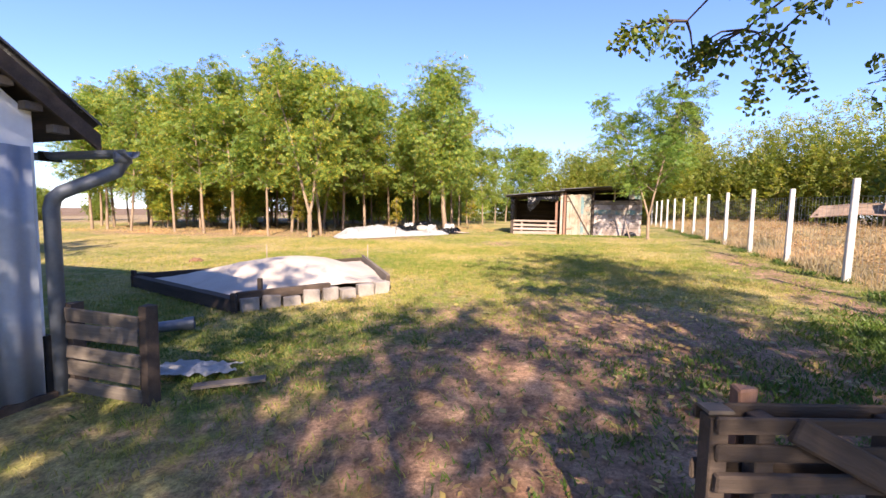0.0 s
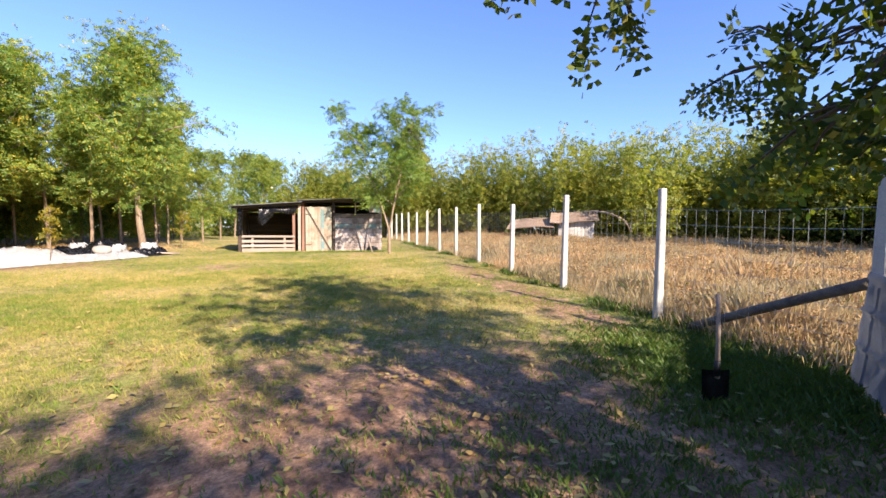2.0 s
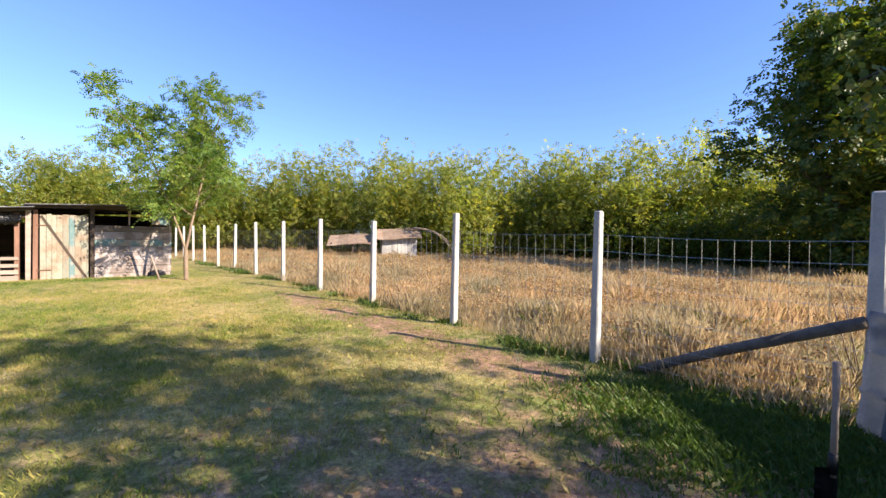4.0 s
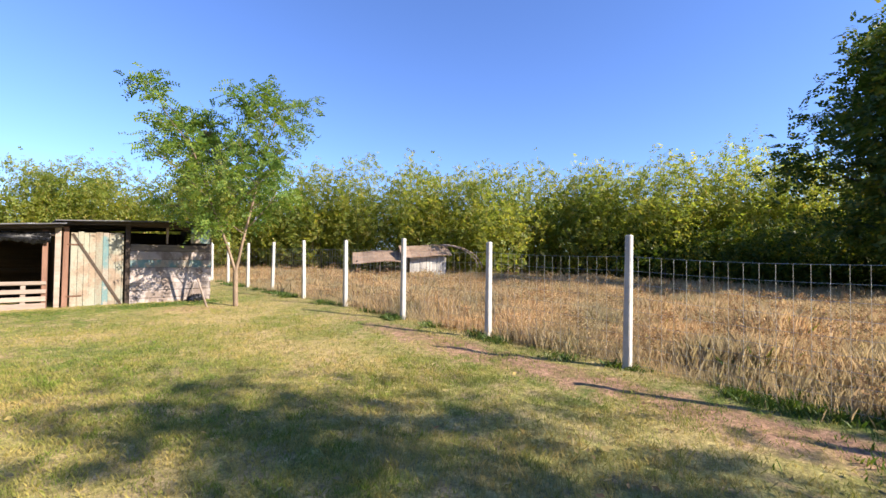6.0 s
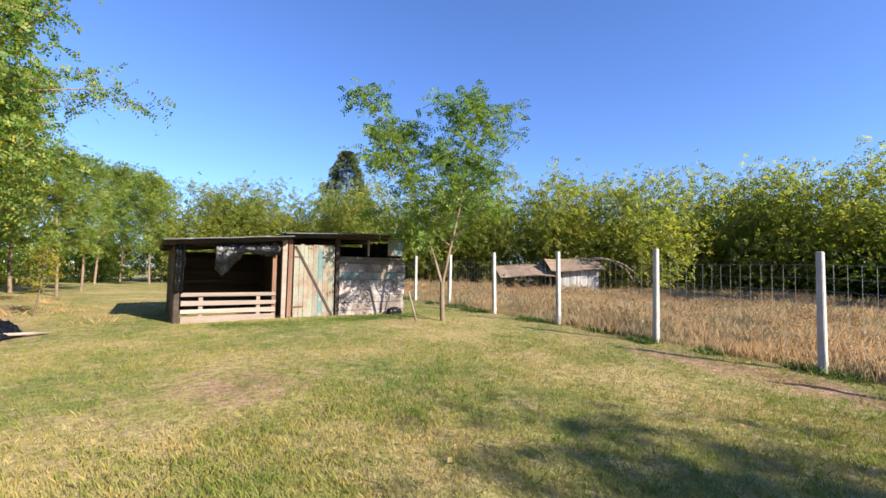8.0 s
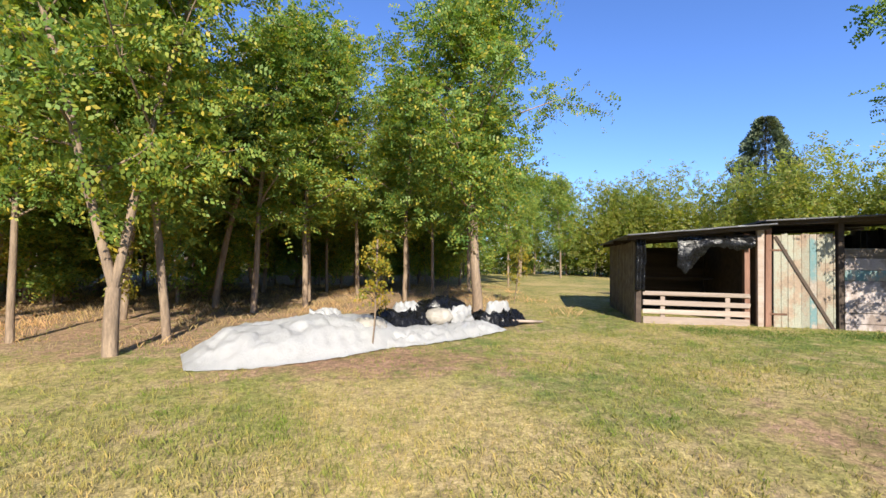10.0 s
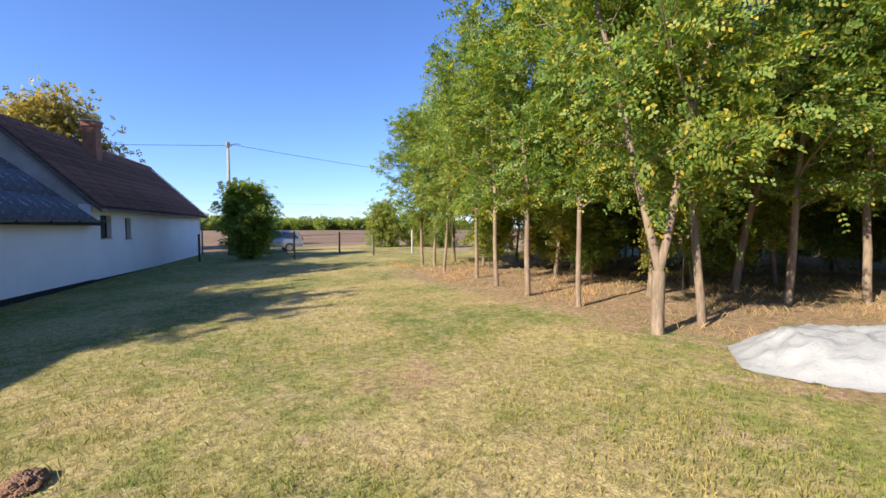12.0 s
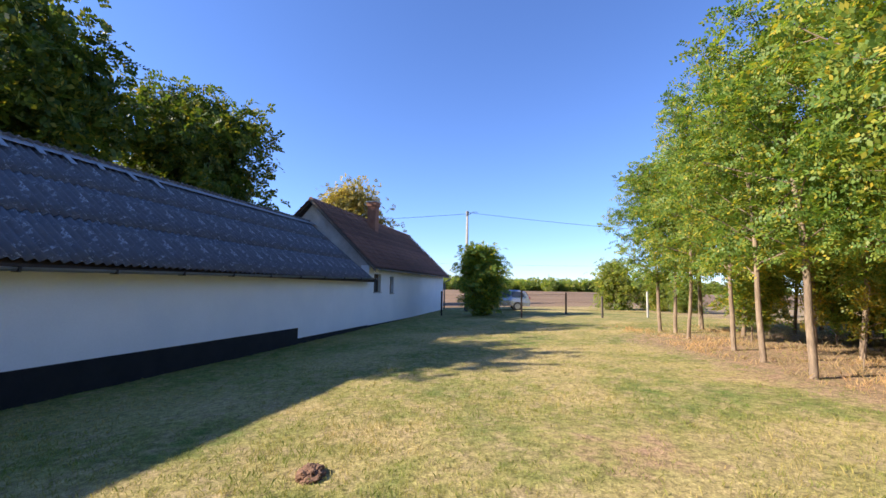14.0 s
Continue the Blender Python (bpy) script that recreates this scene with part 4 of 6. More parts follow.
def board(name, parent, mat, x0, x1, y0, y1, z0, z1, rnd, jitter=0.006, label="", bevel=0.004):
    bm = bmesh.new()
    bm_box(bm, x0, x1, y0, y1, z0, z1, None, jitter, rnd)
    if bevel:
        bm_bevel(bm, bevel)
    return part(name, bm, mat, parent, label)


def crumpled(name, parent, mat, grid, amp, scale, seed, label="", thick=0.004, pin=False):
    """A crumpled sheet: grid(u, v) gives the smooth surface, creased by ridged noise."""
    n, m = 56, 34
    bm = bmesh.new()
    vs = []
    for i in range(n + 1):
        row = []
        for j in range(m + 1):
            p = Vector(grid(i / n, j / m))
            hold = min(1.0, 0.2 + 7 * min(i / n, 1 - i / n, j / m, 1 - j / m)) if pin else 1.0
            q = Vector((p.x * scale + seed, p.y * scale, p.z * scale))
            p += Vector((noise.noise(q), noise.noise(q + Vector((7, 3, 1))), 1 - 2 * abs(noise.noise(q * 1.7 + Vector((2, 9, 4)))))) * amp * hold
            p.z += hold * amp * 0.5 * (0.6 - abs(noise.noise(q * 3.4 + Vector((5, 1, 8)))) * 2)
            row.append(bm.verts.new(p))
        vs.append(row)
    for i in range(n):
        for j in range(m):
            bm.faces.new((vs[i][j], vs[i + 1][j], vs[i + 1][j + 1], vs[i][j + 1])).smooth = True
    if thick:
        bmesh.ops.solidify(bm, geom=bm.faces[:], thickness=thick)
    return part(name, bm, mat, parent, label)


def build_shed():
    rnd = random.Random(21)
    shed = thing("shed", SHED, "ramshackle wooden animal shed with patched board walls", "shed")
    back = 2.9
    # corner and front posts
    for x, y, h, mat in ((-2.22, 0.0, 1.84, MAT_DARKWOOD), (-0.20, 0.02, 1.95, MAT_REDWOOD), (0.02, -0.03, 2.12, MAT_PALE), (0.16, 0.0, 2.05, MAT_REDWOOD), (1.38, -0.02, 2.15, MAT_DARKWOOD), (3.33, 0.0, 2.25, MAT_WEATHERED), (-2.22, back, 1.75, MAT_DARKWOOD), (3.33, back, 2.1, MAT_DARKWOOD), (0.1, back, 1.95, MAT_DARKWOOD)):
        board("post", shed, mat, x - 0.05, x + 0.05, y - 0.05, y + 0.05, -0.1, h, rnd, 0.01)
    # side and back walls of boards
    for wx, hh in ((-2.28, 1.80), (3.40, 2.22)):
        y = 0.0
        while y < back - 0.1:
            w = rnd.uniform(0.14, 0.2)
            board("board", shed, MAT_WEATHERED, wx - 0.012, wx + 0.012, y, y + w - 0.01, 0.0, hh - rnd.uniform(0, 0.05), rnd)
            y += w
    z = 0.0
    while z < 1.95:
        board("board", shed, MAT_DARKWOOD, -2.2 if z < 1.6 else (-0.9 if z < 1.75 else 0.1), 3.3, back + 0.05, back + 0.075, z, z + 0.176, rnd, 0.002)
        z += 0.175
    board("partition", shed, MAT_DARKWOOD, 0.06, 0.09, 0.1, back, 0.0, 1.95, rnd)
    # low pen rails
    for z, h in ((0.06, 0.17), (0.29, 0.10), (0.47, 0.10), (0.66, 0.09)):
        board("rail", shed, MAT_PALE, -2.14, -0.17, -0.075, -0.05, z, z + h, rnd, 0.012, "sun-bleached pen rail" if z < 0.1 else "")
    for x in (-1.76, -0.56):
        board("upright", shed, MAT_PALE, x - 0.045, x + 0.045, -0.05, -0.022, 0.02, 0.74, rnd)
    # plank door with a diagonal brace
    door = new("door")
    door.parent = shed
    tagged(door, "closed pale green plank door")
    x, k = 0.25, 0
    while x < 1.28:
        w = min(rnd.uniform(0.10, 0.15), 1.30 - x)
        board("plank", door, MAT_DOORBOARD if k % 6 != 5 else MAT_TEALBOARD, x, x + w - 0.004, -0.045, -0.02, 0.08, 1.93 + rnd.uniform(-0.02, 0.02), rnd, 0.004)
        x += w
        k += 1
    bm = bmesh.new()
    bm_box(bm, -1.02, 1.02, -0.065, -0.046, -0.028, 0.028)
    ob = part("brace", bm, MAT_DARKWOOD, door)
    ob.matrix_basis = Matrix.Translation((0.77, 0, 1.0)) @ Matrix.Rotation(math.atan2(1.72, 0.95), 4, "Y")
    for z in (0.35, 1.6):
        board("hinge", door, MAT_RUST, 0.18, 0.48, -0.055, -0.046, z, z + 0.04, rnd, 0.0)
    # board panel with peeling paint beside the door
    z, k = 0.02, 0
    mats = [MAT_PANEL, MAT_PANEL, MAT_PANEL, MAT_PANEL, MAT_PANEL, MAT_TEALBOARD, MAT_PANEL, MAT_WEATHERED]
    while z < 1.66:
        h = rnd.uniform(0.19, 0.23)
        board("board", shed, mats[min(k, 7)], 1.44, 3.38 + rnd.uniform(-0.03, 0.04), -0.07, -0.045, z, min(z + h - 0.008, 1.72), rnd, 0.006)
        z += h
        k += 1
    board("board", shed, MAT_TEALBOARD, 2.86, 3.36, -0.06, -0.04, 1.74, 2.2, rnd)
    board("beam", shed, MAT_DARKWOOD, 0.0, 3.42, -0.04, 0.06, 2.14, 2.22, rnd)
    board("beam", shed, MAT_DARKWOOD, -2.25, 0.0, -0.04, 0.06, 1.82, 1.92, rnd)
    board("stud", shed, MAT_PALE, 2.26, 2.31, -0.03, 0.02, 1.7, 2.16, rnd)
    # roofs: thin weathered sheets on battens, the open half a little lower
    for x0, x1, za, zb in ((-2.5, 0.12, 1.88, 2.10), (-0.05, 3.62, 2.16, 2.36)):
        n = int((x1 - x0) / 0.62) + 1
        w = (x1 - x0) / n
        for k in range(n):
            t0, t1 = k / n, (k + 1) / n
            bm = bmesh.new()
            vs = bm_box(bm, x0 + k * w - 0.02, x0 + (k + 1) * w + 0.02, -0.38 - rnd.uniform(0, 0.08), back + 0.3, 0, 0.022)
            for v in vs:
                t = (v.co.x - x0) / (x1 - x0)
                v.co.z += za + (zb - za) * t - 0.07 * (v.co.y + 0.4) / 3.6 + 0.006 * (k % 2)
            part("roof_sheet", bm, MAT_ROOF, shed)
        for y in (-0.25, 1.3, 2.8):
            bm = bmesh.new()
            for v in bm_box(bm, x0 + 0.02, x1 - 0.02, y, y + 0.07, -0.075, -0.004):
                v.co.z += za + (zb - za) * (v.co.x - x0) / (x1 - x0) - 0.07 * (v.co.y + 0.4) / 3.6
            part("batten", bm, MAT_DARKWOOD, shed)
    # floor litter and inner shelf
    board("shelf", shed, MAT_DARKWOOD, -2.0, -0.1, 1.9, 2.3, 0.95, 1.0, rnd)
    # black plastic hung over the open bay
    foil = thing("plastic_sheet", SHED, "torn black plastic sheet hung under the shed roof", "plastic sheet")

    def hang(u, v):
        x = -1.52 + 1.40 * u
        drop = 0.30 + 0.42 * max(0, 1 - abs(u - 0.10) / 0.34) - 0.10 * u + 0.05 * math.sin(9 * u)
        return (x, -0.10 - 0.07 * math.sin(2.5 * v) - 0.04 * math.sin(14 * u) * v, 1.86 - v * drop)
    crumpled("sheet", foil, MAT_BLACKFOIL, hang, 0.035, 4.0, 3)

    def side(u, v):
        return (-2.30 + 0.20 * u + 0.012 * math.sin(5 * v), -0.09 - 0.02 * math.sin(8 * u), 1.80 - 1.05 * v)
    crumpled("strip", foil, MAT_BLACKFOIL, side, 0.022, 5.0, 9)
    bag = thing("rubbish_bag", SHED @ Matrix.Translation((2.95, -0.32, 0)), "crumpled black rubbish bag against the shed", "bag")
    crumpled("bag", bag, MAT_BLACKFOIL, lambda u, v: (0.26 * math.cos(6.283 * u) * math.sin(math.pi * v * 0.97 + 0.03), 0.14 * math.sin(6.283 * u) * math.sin(math.pi * v * 0.97 + 0.03), 0.13 - 0.14 * math.cos(math.pi * (1 - v))), 0.04, 7, 5, thick=0)
    bm = bmesh.new()
    bm_tube(bm, [(2.78, -0.25, 0.02), (2.93, -0.10, 0.62)], [0.016, 0.014], 6)
    single("stick", bm, MAT_WEATHERED, "grey stick leaning on the shed wall", "stick", m=SHED)
    x, y = 7.05, 16.9
    bm = bmesh.new()
    bm_tube(bm, [(x, y, ground_z(x, y) - 0.1), (x - 0.22, y + 0.1, ground_z(x, y) + 0.72)], [0.028, 0.02], 7)
    single("stake", bm, MAT_PALE, "short leaning wooden stake beside the young tree", "stake")


build_shed()


# ---------------------------------------------------------------- tarpaulins
def build_tarps():
    ax, ay, bx, by = -4.75, 17.35, 0.25, 20.15
    L = math.hypot(bx - ax, by - ay)
    ux, uy = (bx - ax) / L, (by - ay) / L

    def mound(t0, t1, w0, w1, heights, shift=0.0):
        def f(u, v):
            t = t0 + (t1 - t0) * u
            s = (v - 0.5) * 2
            w = (w0 + (w1 - w0) * u) * (0.25 + 0.75 * math.sin(math.pi * min(max(u * 0.94 + 0.03, 0), 1)) ** 0.45)
            h = heights(t) * (1 - abs(s) ** 2.4) * min(1, 6 * u, 6 * (1 - u)) + 0.012
            x, y = ax + ux * L * t - uy * (s * w + shift), ay + uy * L * t + ux * (s * w + shift)
            return (x, y, ground_z(x, y) + h)
        return f
    white = thing("white_tarpaulin", Matrix.Identity(4), "crumpled bright white tarpaulin over a mound on the grass", "tarpaulin")
    crumpled("sheet", white, MAT_WHITEFOIL, mound(-0.03, 0.54, 0.98, 0.80, lambda t: 0.40 - 0.45 * abs(t - 0.27), -0.05), 0.075, 2.3, 1, pin=True)
    crumpled("fold", white, MAT_WHITEFOIL, mound(0.36, 0.86, 0.50, 0.36, lambda t: 0.13, -0.42), 0.07, 3.4, 4, pin=True)
    crumpled("corner", white, MAT_WHITEFOIL, mound(0.28, 0.40, 0.22, 0.22, lambda t: 0.40, 0.72), 0.06, 4.0, 14, pin=True)
    crumpled("fold", white, MAT_WHITEFOIL, mound(0.52, 0.66, 0.2, 0.25, lambda t: 0.44, 0.35), 0.08, 4.0, 34, pin=True)
    crumpled("fold", white, MAT_WHITEFOIL, mound(0.68, 0.80, 0.2, 0.18, lambda t: 0.36, -0.05), 0.08, 4.0, 44, pin=True)
    crumpled("corner", white, MAT_WHITEFOIL, mound(0.86, 1.0, 0.16, 0.10, lambda t: 0.40, 0.1), 0.05, 4.0, 24, pin=True)
    black = thing("black_tarpaulin", Matrix.Identity(4), "heaped black plastic sheeting beside the white tarpaulin", "tarpaulin")
    crumpled("sheet", black, MAT_BLACKFOIL, mound(0.42, 0.84, 0.55, 0.5, lambda t: 0.40 + 0.10 * math.sin(20 * t), 0.30), 0.10, 3.2, 6, pin=True)
    crumpled("sheet", black, MAT_BLACKFOIL, mound(0.80, 1.03, 0.45, 0.35, lambda t: 0.20, 0.05), 0.09, 3.4, 16, pin=True)
    rnd = random.Random(2)
    for t, s, k in ((0.40, -0.35, 1), (0.66, -0.05, 2)):
        x, y = ax + ux * L * t - uy * s, ay + uy * L * t + ux * s
        bag = thing("sack", Matrix.Translation((x, y, ground_z(x, y) + 0.26)) @ Matrix.Rotation(0.5, 4, "Z"), "grey filled sack lying on the tarpaulin", "sack")
        crumpled("sack", bag, MAT_GREYFOIL, lambda u, v: (0.30 * math.cos(6.283 * u) * math.sin(math.pi * v), 0.2 * math.sin(6.283 * u) * math.sin(math.pi * v), -0.15 * math.cos(math.pi * v)), 0.03, 5, k, thick=0)
    bm = bmesh.new()
    bm_tube(bm, [(0.05, 19.75, ground_z(0, 19.7) + 0.10), (0.75, 20.05, ground_z(0.7, 20) + 0.03)], [0.03, 0.025], 7)
    single("pole", bm, MAT_PALE, "pale wooden pole beside the tarpaulin", "pole")


build_tarps()


# ---------------------------------------------------------------- sand box, pallets and yard clutter
def plank_between(name, parent, mat, a, b, w, h, z=0.0, label="", rnd=random.Random(4)):
    a, b = Vector(a), Vector(b)
    d = b - a
    bm = bmesh.new()
    bm_box(bm, 0, d.length, -w / 2, w / 2, z, z + h, None, 0.008, rnd)
    bm_bevel(bm, 0.006)
    ob = part(name, bm, mat, parent, label)
    ob.matrix_basis = Matrix.Translation(a) @ d.to_track_quat("X", "Z").to_matrix().to_4x4()
    return ob


def gp(x, y, h=0.0):
    return (x, y, ground_z(x, y) + h)


FL, FR, BR, BL = (-3.42, 5.62), (-1.45, 6.82), (-2.35, 9.45), (-6.2, 7.55)


def build_sandbox():
    rnd = random.Random(6)
    box = thing("sand_pit", Matrix.Identity(4), "sand pit edged with old beams and concrete blocks", "sand pit")
    plank_between("edge_beam", box, MAT_DARKWOOD, gp(*FL), gp(*BL), 0.16, 0.20, 0.0, "dark old beam")
    plank_between("edge_beam", box, MAT_DARKWOOD, gp(*BL), gp(*BR), 0.08, 0.24)
    plank_between("edge_board", box, MAT_WEATHERED, gp(*FR), gp(*BR), 0.06, 0.30)
    plank_between("edge_board", box, MAT_DARKWOOD, gp(FL[0], FL[1], 0.16), gp(-2.3, 6.30, 0.16), 0.10, 0.12)
    n = 8
    for k in range(n):
        t = (k + 0.1) / n
        x, y = FL[0] + (FR[0] - FL[0]) * t, FL[1] + (FR[1] - FL[1]) * t
        bm = bmesh.new()
        bm_box(bm, 0, 0.25, -0.09, 0.09, -0.05, 0.15 + rnd.uniform(0, 0.07), None, 0.012, rnd)
        bm_bevel(bm, 0.012)
        ob = part("block", bm, MAT_BLOCK, box, "concrete block")
        ob.matrix_basis = Matrix.Translation(gp(x, y)) @ Matrix.Rotation(math.atan2(FR[1] - FL[1], FR[0] - FL[0]) + rnd.uniform(-0.08, 0.08), 4, "Z")
    for x, y, h in ((FL[0], FL[1] - 0.1, 0.30), (FL[0] + 0.18, FL[1] + 0.35, 0.42), (BL[0] + 0.05, BL[1] - 0.1, 0.32), (FR[0], FR[1], 0.28)):
        bm = bmesh.new()
        bm_box(bm, -0.03, 0.03, -0.03, 0.03, -0.1, h, None, 0.006, rnd)
        ob = part("peg", bm, MAT_DARKWOOD, box)
        ob.matrix_basis = Matrix.Translation(gp(x, y)) @ Matrix.Rotation(0.05, 4, "X")
    # the sand itself
    n = 46
    verts = np.empty(((n + 1) ** 2, 3), np.float32)
    for i in range(n + 1):
        for j in range(n + 1):
            u, v = 0.02 + 0.96 * i / n, 0.02 + 0.96 * j / n
            x = (1 - v) * ((1 - u) * FL[0] + u * FR[0]) + v * ((1 - u) * BL[0] + u * BR[0])
            y = (1 - v) * ((1 - u) * FL[1] + u * FR[1]) + v * ((1 - u) * BL[1] + u * BR[1])
            h = 0.10 + 0.40 * math.exp(-(abs((u - 0.47) / 0.40) ** 2.6 + abs((v - 0.5) / 0.40) ** 2.6)) + 0.05 * soft(u, 0.2, 0.8)
            h += 0.035 * noise.noise((x * 1.6, y * 1.6, 5)) + 0.012 * noise.noise((x * 6, y * 6, 2))
            verts[i * (n + 1) + j] = x, y, ground_z(x, y) + h
    i, j = np.meshgrid(np.arange(n), np.arange(n), indexing="ij")
    a = (i * (n + 1) + j).ravel()
    me = np_mesh("sand_heap", verts, np.stack([a, a + n + 1, a + n + 2, a + 1], 1), True)
    me.materials.append(MAT_SAND)
    tagged(new("sand_heap", me), "heap of pale builder's sand in the pit", "sand", kind="stuff")
    for x, y in ((-5.0, 10.6), (-2.4, 10.4)):
        bm = bmesh.new()
        bm_tube(bm, [gp(x, y, -0.1), gp(x, y, 0.42)], [0.012, 0.010], 6)
        single("marker_stake", bm, MAT_PALE, "thin pale stake standing in the lawn", "stake")


def build_clutter():
    rnd = random.Random(9)
    # slatted panel at the barn corner
    a, b = Vector(gp(-3.74, 3.16)), Vector(gp(-2.90, 2.90))
    d = (b - a).normalized()
    pal = thing("slatted_panel", Matrix.Identity(4), "weathered slatted wooden panel beside the barn corner", "fence panel")
    for k, h in enumerate((0.11, 0.13, 0.10, 0.13, 0.11)):
        z = 0.02 + 0.15 * k
        plank_between("slat", pal, MAT_WEATHERED, a + Vector((0, 0, z)), b + Vector((0, 0, z + rnd.uniform(-0.02, 0.01))), 0.022, h, rnd=rnd)
    for p, h in ((b + d * 0.03, 0.78), (a + d * 0.10, 0.76)):
        bm = bmesh.new()
        bm_box(bm, -0.04, 0.04, -0.05, 0.05, -0.1, h, None, 0.006, rnd)
        ob = part("post", bm, MAT_DARKWOOD, pal)
        ob.matrix_basis = Matrix.Translation(p + Vector((0.02, 0.055, 0))) @ Matrix.Rotation(math.atan2(d.y, d.x), 4, "Z")
    bm = bmesh.new()
    bm_tube(bm, [gp(-4.6, 4.25, 0.10), gp(-3.55, 4.72, 0.12)], [0.065, 0.065], 14, False)
    bm_tube(bm, [gp(-3.62, 4.69, 0.12), gp(-3.52, 4.735, 0.12)], [0.078, 0.078], 14, False)
    single("drain_pipe", bm, MAT_ZINC, "grey plastic drain pipe lying on the ground", "pipe")
    foil = thing("foil_scrap", Matrix.Identity(4), "scrap of white foil lying on bare soil", "foil")
    crumpled("foil", foil, MAT_WHITEFOIL, lambda u, v: (-3.12 + 0.66 * u + 0.06 * math.sin(7 * v), 3.25 + 0.44 * v * (1 - 0.4 * u) + 0.12 * u, ground_z(-2.8, 3.4) + 0.055), 0.02, 6, 2)
    bm = bmesh.new()
    bm_box(bm, -0.28, 0.28, -0.06, 0.06, 0, 0.02, None, 0.006, rnd)
    single("loose_plank", bm, MAT_WEATHERED, "loose grey plank lying on the soil", "plank", m=Matrix.Translation(gp(-2.35, 3.2, 0.03)) @ Matrix.Rotation(0.35, 4, "Z"))
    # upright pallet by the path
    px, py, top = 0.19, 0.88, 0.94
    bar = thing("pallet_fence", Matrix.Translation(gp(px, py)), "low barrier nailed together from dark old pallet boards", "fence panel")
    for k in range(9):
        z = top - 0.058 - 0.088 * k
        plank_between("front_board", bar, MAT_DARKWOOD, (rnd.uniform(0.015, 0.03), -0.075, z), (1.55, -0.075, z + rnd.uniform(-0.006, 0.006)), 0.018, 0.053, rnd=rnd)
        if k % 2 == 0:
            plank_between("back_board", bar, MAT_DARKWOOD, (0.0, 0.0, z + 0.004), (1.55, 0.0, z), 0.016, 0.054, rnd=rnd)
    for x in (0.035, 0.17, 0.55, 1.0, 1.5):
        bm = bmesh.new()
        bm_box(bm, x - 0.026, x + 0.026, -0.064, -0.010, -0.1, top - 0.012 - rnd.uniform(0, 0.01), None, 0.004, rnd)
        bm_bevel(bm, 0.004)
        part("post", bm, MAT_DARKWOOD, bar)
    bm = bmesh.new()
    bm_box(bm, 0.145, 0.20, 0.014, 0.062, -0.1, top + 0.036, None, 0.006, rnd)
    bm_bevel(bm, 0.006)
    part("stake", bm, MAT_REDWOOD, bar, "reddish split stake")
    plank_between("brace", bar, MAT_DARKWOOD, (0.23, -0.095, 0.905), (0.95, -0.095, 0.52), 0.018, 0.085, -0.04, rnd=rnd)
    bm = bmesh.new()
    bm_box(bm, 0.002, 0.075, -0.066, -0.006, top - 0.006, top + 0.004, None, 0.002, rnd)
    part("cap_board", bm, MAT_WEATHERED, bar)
    # sheet-metal barrier beside the corner post
    p0, p1 = Vector((4.98, 2.58, 0)), Vector((2.85, 1.50, 0))
    d = (p1 - p0).normalized()
    gate = thing("sheet_metal_barrier", Matrix.Identity(4), "dented grey sheet-metal panel leaning by the corner post", "metal panel")
    n, m = 30, 36
    bm = bmesh.new()
    rows = []
    for j in range(m + 1):
        row = []
        for i in range(n + 1):
            s, h = 2.35 * i / n, 0.95 * j / m
            fold = 0.030 * max(0, 1 - abs(h - 0.32) / 0.035) + 0.030 * max(0, 1 - abs(h - 0.63) / 0.035) + 0.022 * max(0, 1 - abs(h - 0.91) / 0.03)
            out = fold + 0.02 * noise.noise((s * 2, h * 2, 1)) + 0.012 * noise.noise((s * 5, h * 5, 7))
            edge = 0.035 * noise.noise((h * 7, 4, 2)) if i == 0 else 0
            q = p0 + d * (s + edge) + Vector((-d.y, d.x, 0)) * (-out + 0.10 * h)
            row.append(bm.verts.new((q.x, q.y, ground_z(q.x, q.y) + 0.02 + h)))
        rows.append(row)
    for j in range(m):
        for i in range(n):
            bm.faces.new((rows[j][i], rows[j][i + 1], rows[j + 1][i + 1], rows[j + 1][i]))
    bmesh.ops.solidify(bm, geom=bm.faces[:], thickness=0.004)
    part("panel", bm, MAT_DULLSHEET, gate, smooth=True)
    for s in (0.3, 2.2):
        q = p0 + d * s + Vector((-d.y, d.x, 0)) * 0.16
        bm = bmesh.new()
        bm_box(bm, q.x - 0.03, q.x + 0.03, q.y - 0.03, q.y + 0.03, ground_z(q.x, q.y) - 0.1, ground_z(q.x, q.y) + 0.9, None, 0.005, rnd)
        part("stake", bm, MAT_DARKWOOD, gate)
    # diagonal brace of the corner post
    bm = bmesh.new()
    bm_tube(bm, [(5.08, 2.50, 1.50), (5.40, 3.45, 1.08), (5.64, 4.36, 0.66)], [0.052, 0.052, 0.050], 10)
    single("fence_brace", bm, MAT_WEATHERED, "round timber brace propping the corner fence post", "brace")
    # gate stump and dry twigs
    bm = bmesh.new()
    bm_tube(bm, [gp(5.30, 2.28, -0.2), gp(5.31, 2.28, 0.8), gp(5.29, 2.27, 1.42)], [0.085, 0.075, 0.072], 10)
    single("wooden_post", bm, MAT_DARKBARK, "rough old wooden post beside the concrete post", "post", smooth=True)
    bm = bmesh.new()
    for k in range(26):
        x, y = 5.5 + rnd.uniform(-0.1, 0.9), 2.2 + rnd.uniform(-0.2, 0.25)
        bm_tube(bm, [gp(x, y, 0.1), gp(x + rnd.uniform(-0.3, 0.3), y + rnd.uniform(-0.2, 0.2), rnd.uniform(0.5, 1.05))], [0.007, 0.004], 4)
